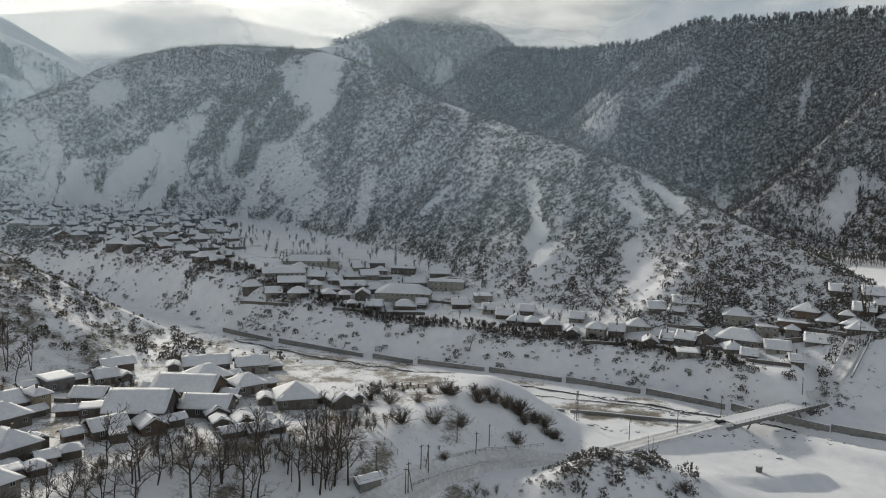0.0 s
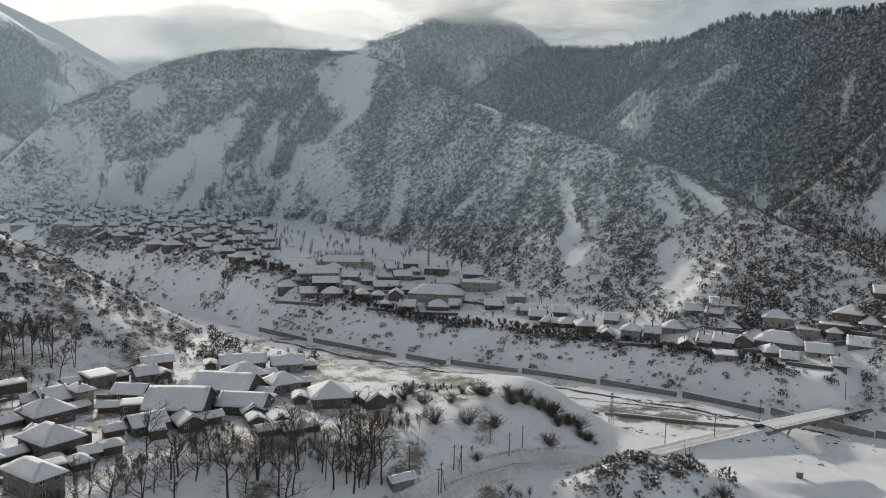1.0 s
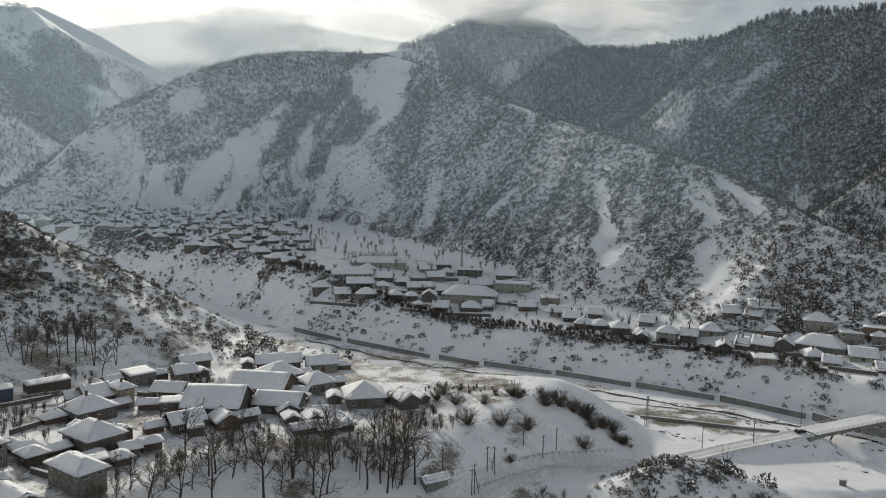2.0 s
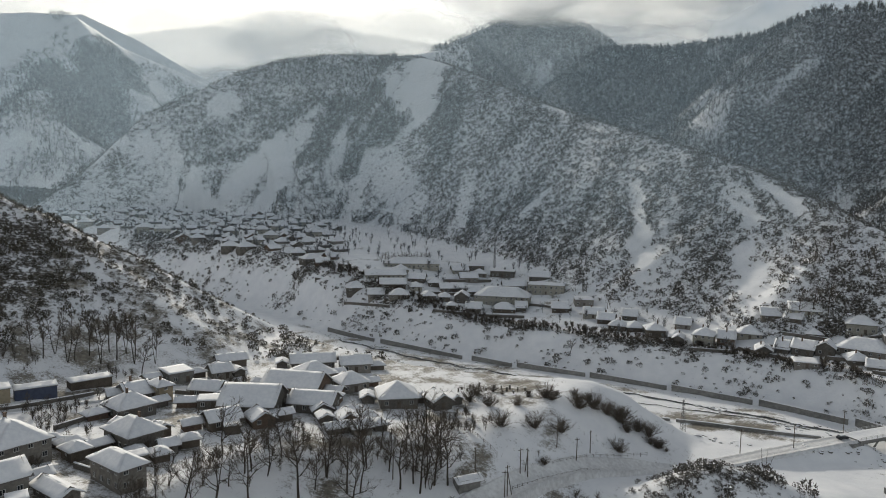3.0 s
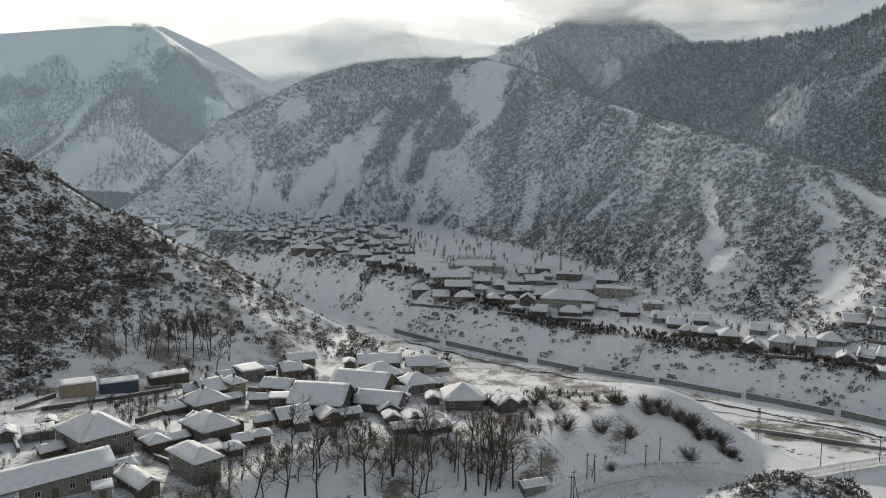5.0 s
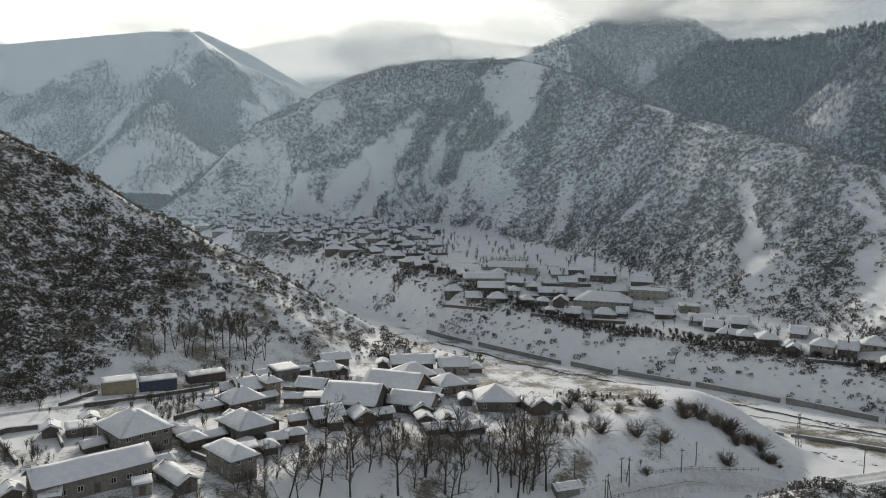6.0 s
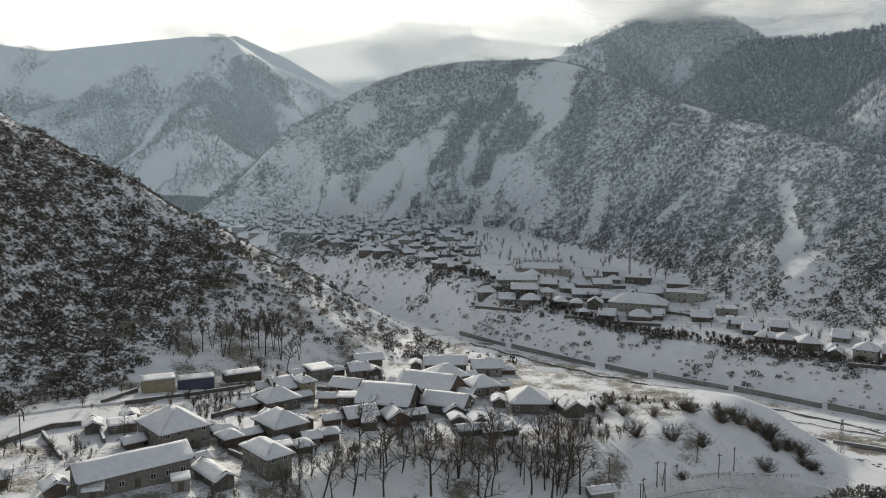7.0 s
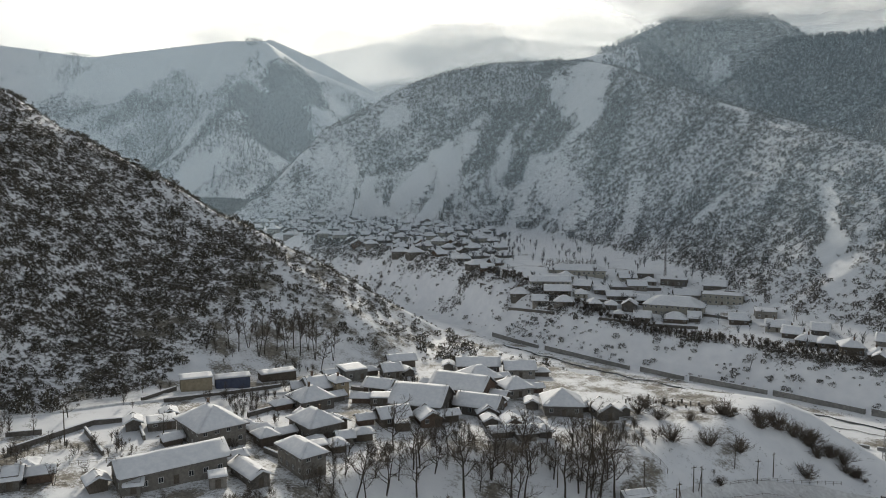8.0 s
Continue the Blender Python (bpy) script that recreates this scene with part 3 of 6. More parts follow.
def beam(bm, a, b, r0, r1, sides=6):
    """A tapered round bar from a to b."""
    a, b = Vector(a), Vector(b)
    d = (b - a).normalized()
    u = d.orthogonal().normalized()
    w = d.cross(u)
    rings = [[bm.verts.new(p + (u * math.cos(k * 2 * math.pi / sides) + w * math.sin(k * 2 * math.pi / sides)) * r) for k in range(sides)] for p, r in ((a, r0), (b, r1))]
    for k in range(sides):
        bm.faces.new((rings[0][k], rings[0][(k + 1) % sides], rings[1][(k + 1) % sides], rings[1][k]))
    bm.faces.new(rings[1])
    bm.faces.new(rings[0][::-1])


PLASTER = varied("weathered_plaster", (0.15, 0.14, 0.125), (0.28, 0.26, 0.235), 1.2, 0.9, 0.4)
CREAM = varied("cream_plaster", (0.26, 0.25, 0.215), (0.40, 0.385, 0.34), 1.2, 0.9, 0.3)
STONE = varied("rubble_stone", (0.085, 0.078, 0.07), (0.20, 0.185, 0.165), 2.6, 0.95, 0.9, None, 0.06)
CLAY = varied("brown_brick", (0.10, 0.072, 0.056), (0.20, 0.145, 0.11), 3.0, 0.92, 0.7, None, 0.04)
TIMBER = varied("grey_timber", (0.07, 0.058, 0.046), (0.17, 0.145, 0.12), 2.4, 0.9, 0.6, None, 0.03, (6, 6, 0.8))
BLUE = varied("blue_metal", (0.05, 0.062, 0.10), (0.085, 0.10, 0.15), 1.0, 0.55, 0.2)
OCHRE = varied("ochre_plaster", (0.27, 0.23, 0.16), (0.40, 0.34, 0.25), 1.4, 0.9, 0.3)
SHEETING = varied("roof_sheeting", (0.11, 0.10, 0.095), (0.21, 0.20, 0.19), 1.6, 0.6, 0.4, None, 0.02, (8, 1, 1))
FRAME = varied("painted_frame", (0.45, 0.45, 0.44), (0.62, 0.62, 0.60), 3.0, 0.6, 0.1)
CONCRETE = varied("old_concrete", (0.13, 0.13, 0.125), (0.27, 0.265, 0.25), 0.9, 0.92, 0.5, None, 0.04)
DARK_INSIDE = varied("dark_interior", (0.02, 0.02, 0.02), (0.04, 0.038, 0.035), 1.0, 0.9, 0.1)


def glass_material():
    n = Nodes("window_glass")
    n.b.inputs["Specular IOR Level"].default_value = 0.6
    return n.done((0.03, 0.035, 0.04), 0.08)


GLASS = glass_material()
WALLS = [PLASTER, STONE, CLAY, TIMBER, PLASTER, STONE, CREAM]
WALL_WORDS = {PLASTER: "weathered grey plaster", STONE: "grey rubble stone", CLAY: "brown brick", TIMBER: "grey timber", CREAM: "cream plaster", BLUE: "blue sheet-metal", OCHRE: "ochre plaster", CONCRETE: "bare concrete"}


# ---- houses ----
def wall_face(bm, a, b, z0, z1, holes):
    """An upright wall from a to b with holes (from, to, sill, head) cut through its skin; the reveals go 0.16 m in."""
    a, b = Vector((*a, 0)), Vector((*b, 0))
    n = (b - a).length
    d = (b - a) / n
    inward = Vector((-d.y, d.x, 0))

    def P(u, z, k=0.0):
        p = a + d * u + inward * k
        return (p.x, p.y, z)
    u = 0.0
    for h0, h1, s, t in sorted(holes):
        if h0 > u:
            quad(bm, P(u, z0), P(h0, z0), P(h0, z1), P(u, z1))
        u = h1
    cols = sorted({(h[0], h[1]) for h in holes})
    for h0, h1 in cols:
        z = z0
        for _, _, s, t in sorted([h for h in holes if h[0] == h0], key=lambda h: h[2]):
            quad(bm, P(h0, z), P(h1, z), P(h1, s), P(h0, s))
            quad(bm, P(h0, s), P(h1, s), P(h1, s, 0.16), P(h0, s, 0.16))
            quad(bm, P(h1, s), P(h1, t), P(h1, t, 0.16), P(h1, s, 0.16))
            quad(bm, P(h1, t), P(h0, t), P(h0, t, 0.16), P(h1, t, 0.16))
            quad(bm, P(h0, t), P(h0, s), P(h0, s, 0.16), P(h0, t, 0.16))
            z = t
        quad(bm, P(h0, z), P(h1, z), P(h1, z1), P(h0, z1))
    quad(bm, P(u, z0), P(n, z0), P(n, z1), P(u, z1))
    return P


def roof_shape(w, d, over, rise, kind):
    """The roof's upper faces, as lists of corners about its eaves at height 0."""
    X, Y = w / 2 + over, d / 2 + over
    if kind == "flat":
        return [[(-X, -Y, 0.05), (X, -Y, 0.05), (X, Y, rise), (-X, Y, rise)]]
    if kind == "hip":
        if w >= d:
            k = (X - Y) * 0.95 + 0.3
            r0, r1 = (-k, 0, rise), (k, 0, rise)
            return [[(-X, -Y, 0), (X, -Y, 0), r1, r0], [(X, Y, 0), (-X, Y, 0), r0, r1], [(X, -Y, 0), (X, Y, 0), r1], [(-X, Y, 0), (-X, -Y, 0), r0]]
        k = (Y - X) * 0.95 + 0.3
        r0, r1 = (0, -k, rise), (0, k, rise)
        return [[(X, -Y, 0), (X, Y, 0), r1, r0], [(-X, Y, 0), (-X, -Y, 0), r0, r1], [(-X, -Y, 0), (X, -Y, 0), r0], [(X, Y, 0), (-X, Y, 0), r1]]
    if kind == "end":
        return [[(X, -Y, 0), (X, Y, 0), (0, Y, rise), (0, -Y, rise)], [(-X, Y, 0), (-X, -Y, 0), (0, -Y, rise), (0, Y, rise)]]
    return [[(-X, -Y, 0), (X, -Y, 0), (X, 0, rise), (-X, 0, rise)], [(X, Y, 0), (-X, Y, 0), (-X, 0, rise), (X, 0, rise)]]


def slab(bm, faces, lift, thick, rng=None, cells=1, inset=0.0, rough=0.0):
    """Roof faces given thickness; cut in cells and roughened where it is snow."""
    for f in faces:
        p = [Vector(c) for c in f]
        if len(p) == 3:
            p = [p[0], p[1], p[2], p[2]]
        mid = sum(p, Vector()) / 4
        n = cells
        top, low = {}, {}
        for i in range(n + 1):
            for j in range(n + 1):
                u, v = i / n, j / n
                q = (p[0] * (1 - u) + p[1] * u) * (1 - v) + (p[3] * (1 - u) + p[2] * u) * v
                rim = j == 0
                if rng:
                    q = q + (mid - q) * (inset * rng.uniform(0.2, 1.0) if rim else 0)
                bumpy = rng.uniform(-rough, rough) if rng else 0
                low[i, j] = bm.verts.new(q + Vector((0, 0, lift)))
                full = thick * (0.45 if rng and rim else 1.0)
                top[i, j] = bm.verts.new(q + Vector((0, 0, lift + full + bumpy)))
        for i in range(n):
            for j in range(n):
                bm.faces.new((top[i, j], top[i + 1, j], top[i + 1, j + 1], top[i, j + 1]))
                bm.faces.new((low[i, j + 1], low[i + 1, j + 1], low[i + 1, j], low[i, j]))
            bm.faces.new((low[i, 0], low[i + 1, 0], top[i + 1, 0], top[i, 0]))
            bm.faces.new((low[i + 1, n], low[i, n], top[i, n], top[i + 1, n]))
            bm.faces.new((low[0, i + 1], low[0, i], top[0, i], top[0, i + 1]))
            bm.faces.new((low[n, i], low[n, i + 1], top[n, i + 1], top[n, i]))
    bmesh.ops.remove_doubles(bm, verts=bm.verts, dist=0.004)
    bmesh.ops.recalc_face_normals(bm, faces=bm.faces)


def house(m, w, d, h, kind, wall, rng, name="house", label="", group="", glazing=True, chimney=True, snow=0.26, category="house", deep=2.2):
    """A house: front along -y, eaves at h, its footing carried down into the slope."""
    words = label or f"{'two-storey' if h > 4.9 else 'single-storey'} {WALL_WORDS[wall]} house under a snowy {'hipped' if kind == 'hip' else 'flat' if kind == 'flat' else 'gabled'} roof"
    ob = thing(name, m, words, category, group)
    storeys = 2 if h > 4.9 else 1
    rise = {"flat": 0.5, "hip": min(w, d) * 0.34, "gable": d * 0.335, "end": w * 0.36}[kind]
    corners = [(-w / 2, -d / 2), (w / 2, -d / 2), (w / 2, d / 2), (-w / 2, d / 2)]
    bm = bmesh.new()
    openings = []
    for i in range(4):
        a, b = corners[i], corners[(i + 1) % 4]
        n = math.hypot(b[0] - a[0], b[1] - a[1])
        count = 0 if not glazing or i == 2 else max(1, int(n / 3.0))
        holes = []
        for s in range(storeys):
            floor = s * h / storeys
            for k in range(count):
                c = n * (k + 0.5) / count
                door = i == 0 and s == 0 and k == count // 2
                z0, z1 = (0.05, 2.05) if door else (floor + 0.95, floor + 0.95 + min(1.35, h / storeys - 1.25))
                holes.append((c - 0.6, c + 0.6, z0, z1))
                openings.append((door, i, c, z0, z1))
        P = wall_face(bm, a, b, -deep, h, holes)
    if kind in ("gable", "end"):
        for s in (-1, 1):
            if kind == "gable":
                f = [(s * w / 2, -d / 2 * s, h), (s * w / 2, d / 2 * s, h), (s * w / 2, 0, h + rise)]
            else:
                f = [(w / 2 * s, d / 2 * s, h), (-w / 2 * s, d / 2 * s, h), (0, d / 2 * s, h + rise)]
            quad(bm, *f)
    part("wall", bm, wall, ob)
    for door, i, c, z0, z1 in openings:
        a, b = Vector((*corners[i], 0)), Vector((*corners[(i + 1) % 4], 0))
        dr = (b - a).normalized()
        inn = Vector((-dr.y, dr.x, 0))
        at_ = a + dr * c + inn * 0.15
        turn = Matrix.Translation(at_) @ Matrix((( dr.x, inn.x, 0, 0), (dr.y, inn.y, 0, 0), (0, 0, 1, 0), (0, 0, 0, 1)))
        if door:
            bm = bmesh.new()
            box(bm, -0.6, -0.03, z0, 0.6, 0.03, z1)
            bm.transform(turn)
            part("door", bm, TIMBER, ob)
            continue
        bm = bmesh.new()
        quad(bm, (-0.6, 0, z0), (0.6, 0, z0), (0.6, 0, z1), (-0.6, 0, z1))
        bm.transform(turn)
        win = part("window", bm, GLASS, ob)
        bm = bmesh.new()
        for x0, x1 in ((-0.6, -0.47), (-0.05, 0.05), (0.47, 0.6)):
            box(bm, x0, -0.08, z0, x1, -0.01, z1)
        for y0, y1 in ((z0, z0 + 0.13), (z1 - 0.13, z1)):
            box(bm, -0.47, -0.075, y0, 0.47, -0.012, y1)
        bm.transform(turn)
        part("frame", bm, FRAME, win)
    over = 0.25 if kind == "flat" else 0.8
    faces = roof_shape(w, d, over, rise, kind)
    bm = bmesh.new()
    slab(bm, faces, h - 0.08 - (rise * over / max(1, min(w, d) / 2) if kind != "flat" else 0), 0.12)
    roof = part("roof", bm, SHEETING, ob)
    bm = bmesh.new()
    slab(bm, faces, h + 0.05 - (rise * over / max(1, min(w, d) / 2) if kind != "flat" else 0), snow, rng, 7, 0.05, 0.05)
    for f in bm.faces:
        f.smooth = True
    part("snow_cover", bm, SNOW, roof, "smooth thick layer of snow")
    if chimney and kind != "flat" and rng.random() < 0.4:
        bm = bmesh.new()
        cx, cy = rng.uniform(-0.2, 0.2) * w, rng.uniform(-0.2, 0.2) * d
        box(bm, cx - 0.28, cy - 0.28, h, cx + 0.28, cy + 0.28, h + rise + 0.55)
        box(bm, cx - 0.34, cy - 0.34, h + rise + 0.55, cx + 0.34, cy + 0.34, h + rise + 0.68)
        part("chimney", bm, CLAY, ob)
    return ob


def stand(x, y, yaw, up=0.0):
    return pose(x, y, ground_at(x, y) + up, 0, 0, yaw)


def seat(x, y, yaw, d, back=0.0):
    """A place for a house whose front sill lies on the ground; back: how far it is moved away from its front."""
    r = radians(yaw)
    fx, fy = x + math.sin(r) * d / 2, y - math.cos(r) * d / 2
    return pose(x - math.sin(r) * back, y + math.cos(r) * back, ground_at(fx, fy) + 0.15, 0, 0, yaw)


# middle x, y, turn, width, depth, eaves, roof
NEAR_HOUSES_A = [
    (-91.3, 159.4, 52, 12.0, 15, 5.6, 'hip'),
    (-86.9, 134.4, 48, 22.3, 8.4, 4.3, 'gable'),
    (-70.5, 139.1, 52, 4, 11, 2.8, 'end'),
    (-62.4, 149.0, 51, 6.0, 12, 5.6, 'hip'),
    (-77.4, 161.6, 50, 4.3, 5, 3, 'hip'),
    (-68.1, 172.2, 50, 9.1, 12, 4.6, 'hip'),
    (-78.0, 194.5, 48, 10.3, 10, 3.6, 'hip'),
    (-74.2, 208.0, 45, 4.2, 7, 5.4, 'hip'),
    (-81.5, 206.6, 45, 6.7, 9, 3.4, 'gable'),
    (-76.3, 228.5, 42, 8.2, 8, 3.4, 'flat'),
    (-64.3, 235.9, 32, 6.3, 7, 3, 'gable'),
    (-44.9, 200.5, -6, 15.5, 14, 3.8, 'gable'),
]
NEAR_HOUSES_B = [
    (-50.5, 186.8, 34, 8.2, 7, 3, 'gable'),
    (-40.6, 189.5, 30, 6.0, 7, 2.6, 'end'),
    (-35.8, 220.4, -15, 18.2, 12, 3.6, 'gable'),
    (-35.3, 253.6, 12, 15.2, 8, 3.4, 'gable'),
    (-32.7, 235.7, 35, 12.4, 11, 3.8, 'hip'),
    (-19.9, 253.3, 15, 10.5, 8, 3.4, 'gable'),
    (-19.2, 227.5, 30, 9.4, 9, 3.4, 'hip'),
    (-3.5, 214.6, 8, 11.5, 12, 3.6, 'hip'),
    (9.4, 211.8, 22, 5.8, 8, 3, 'end'),
    (-13.0, 186.3, 24, 5.2, 5, 2.4, 'gable'),
    (-17.1, 192.7, 19, 4.9, 6, 2.6, 'end'),
    (-61.7, 213.7, -10, 8.7, 7, 3, 'gable'),
]
NEAR_HOUSES_C = [
    (-27.8, 204.3, -12, 12.7, 9, 3.2, 'gable'),
    (-115.2, 121.2, 34, 3.4, 6, 3, 'gable'),
    (-62.4, 158.2, 38, 5.0, 3, 2.6, 'flat'),
    (-107.3, 162.5, 37, 6.9, 5, 2, 'flat'),
    (-75.1, 133.3, 33, 3.5, 3, 2.4, 'flat'),
    (-90.1, 126.2, 28, 2.7, 4, 2.6, 'gable'),
    (-58.5, 168.6, 31, 3.7, 4, 2.4, 'gable'),
    (-58.1, 201.9, 7, 6.0, 5, 2.6, 'flat'),
    (-46.7, 182.4, 23, 3.9, 4, 2.2, 'flat'),
    (-86.5, 206.3, 35, 5.0, 5, 2.6, 'gable'),
    (-25.2, 199.8, 19, 5.4, 5, 2.6, 'end'),
]
ROAD_SHEDS_A = [
    (-117.3, 196.6, 36, 9.3, 5, 3.8, 'flat'),
    (-108.4, 203.4, 34, 10.7, 4, 3.2, 'flat'),
    (-98.9, 216.6, 43, 12.0, 4, 2.4, 'flat'),
    (-64.5, 251.1, 29, 9.9, 6, 3, 'gable'),
]
TERRACE_HOUSES_A = [
    (141.8, 323.5, -31, 9.0, 8, 6, 'hip'),
    (152.8, 323.8, -24, 7.7, 8, 4, 'gable'),
    (130.7, 326.9, -25, 4.5, 8, 4, 'end'),
    (165.3, 325.7, -24, 10.8, 9, 3.4, 'hip'),
    (161.8, 305.0, -24, 6.5, 8, 3, 'end'),
    (171.8, 306.5, -41, 5.8, 8, 3.2, 'gable'),
    (178.8, 301.4, -44, 8.9, 8, 3.8, 'gable'),
    (170.1, 285.1, -21, 10.0, 6, 2.6, 'flat'),
    (186.2, 297.1, -39, 7.5, 8, 4.4, 'end'),
    (200.4, 292.2, -42, 21.5, 11, 3.6, 'hip'),
    (191.9, 283.8, -20, 8.7, 8, 2.6, 'hip'),
    (194.2, 275.0, -36, 6.6, 6, 2.2, 'gable'),
]
TERRACE_HOUSES_B = [
    (212.9, 290.2, -27, 9.5, 9, 5.4, 'flat'),
    (224.3, 285.6, -39, 14.0, 9, 4.6, 'flat'),
    (220.3, 281.8, -34, 5.7, 6, 5.2, 'hip'),
    (232.8, 288.4, -49, 11.5, 12, 4.6, 'hip'),
    (206.6, 304.5, -30, 12.1, 8, 5.0, 'hip'),
    (206.9, 260.8, -28, 5.2, 6, 2.6, 'gable'),
    (225.2, 271.5, -39, 9.3, 8, 2.2, 'gable'),
    (191.1, 324.4, -24, 13.3, 8, 3, 'gable'),
    (195.8, 301.3, -28, 7.4, 8, 3, 'hip'),
    (185.6, 323.0, -42, 7.2, 7, 3, 'gable'),
    (208.2, 275.4, -30, 10.1, 8, 2.6, 'gable'),
    (235.2, 278.1, -38, 8.7, 8, 3, 'hip'),
]
TERRACE_HOUSES_C = [
    (241.6, 273.0, -47, 5.8, 8, 4, 'hip'),
    (240.7, 267.7, -55, 9.2, 9, 3.2, 'hip'),
    (241.0, 265.1, -32, 11.4, 10, 3, 'hip'),
    (248.2, 270.9, -43, 8.5, 8, 3.4, 'gable'),
    (248.7, 287.3, -35, 8.3, 7, 3, 'gable'),
    (256.8, 276.4, -32, 8.2, 9, 3.6, 'gable'),
    (189.3, 312.7, -25, 7.0, 8, 3.2, 'hip'),
    (177.5, 330.4, -17, 8.8, 8, 3, 'gable'),
    (254.4, 262.9, -47, 8.5, 9, 3.2, 'hip'),
    (258.5, 269.8, -35, 9.6, 9, 3.2, 'gable'),
]
MIDDLE_HOUSES_A = [
    (1.3, 481.2, -1, 37.8, 9, 4, 'hip'),
    (-16.1, 447.9, 11, 25.7, 8, 3.4, 'gable'),
    (-5.9, 461.9, 8, 9.4, 8, 4, 'hip'),
    (4.7, 448.6, -9, 10.5, 8, 3, 'gable'),
    (56.7, 416.9, -15, 33.0, 13, 6.4, 'hip'),
    (87.6, 437.5, -17, 23.0, 10, 6.2, 'flat'),
    (11.5, 417.0, 8, 7.6, 9, 3.6, 'hip'),
    (-6.2, 418.6, 0, 11.7, 8, 3.4, 'hip'),
    (21.2, 417.8, 0, 6.3, 8, 3.4, 'hip'),
    (31.8, 417.4, -8, 8.3, 9, 4.6, 'end'),
    (24.6, 404.5, -3, 4.5, 6, 2.8, 'hip'),
    (55.6, 402.1, -10, 13.0, 8, 2.8, 'hip'),
]
MIDDLE_HOUSES_B = [
    (37.7, 401.6, -8, 8.6, 8, 3, 'gable'),
    (65.9, 403.2, -8, 6.1, 8, 3, 'gable'),
    (-10.5, 432.1, 3, 15.7, 8, 3, 'gable'),
    (-33.8, 434.8, 12, 11.9, 9, 3.2, 'hip'),
    (3.8, 432.3, 3, 7.3, 8, 3, 'hip'),
    (39.2, 459.8, 4, 11.3, 8, 3.6, 'gable'),
    (48.0, 471.6, 1, 8.2, 8, 3.2, 'hip'),
    (34.5, 477.4, 6, 10.6, 8, 3, 'gable'),
    (45.4, 485.0, -2, 13.2, 8, 3.6, 'flat'),
    (63.8, 471.4, -14, 16.3, 8, 4.2, 'flat'),
    (68.2, 447.6, -2, 14.7, 8, 3.4, 'gable'),
    (27.3, 435.9, 6, 16.2, 7, 3, 'gable'),
]
MIDDLE_HOUSES_C = [
    (40.4, 430.9, 3, 8.7, 8, 3.6, 'gable'),
    (-20.8, 424.7, 4, 9.2, 8, 3, 'gable'),
    (16.4, 443.3, 2, 9.0, 8, 3.4, 'hip'),
    (87.5, 460.6, -17, 13.4, 8, 3.2, 'gable'),
    (103.7, 405.4, -8, 10.7, 8, 4, 'flat'),
    (87.8, 396.0, -11, 9.7, 8, 3, 'gable'),
]
MIDDLE_MORE_A = [
    (103.3, 380.5, -19, 10.9, 8, 3, 'gable'),
    (109.9, 356.3, -26, 8.7, 8, 3.2, 'hip'),
    (117.4, 352.1, -11, 7.8, 8, 3, 'hip'),
    (124.4, 341.6, -10, 9.0, 9, 4.4, 'hip'),
    (107.2, 369.1, -24, 8.4, 8, 3, 'gable'),
    (132.0, 333.2, -16, 6.9, 8, 3, 'hip'),
    (121.1, 372.2, -20, 7.7, 8, 3.2, 'gable'),
    (143.2, 352.3, -29, 7.4, 8, 3, 'gable'),
]


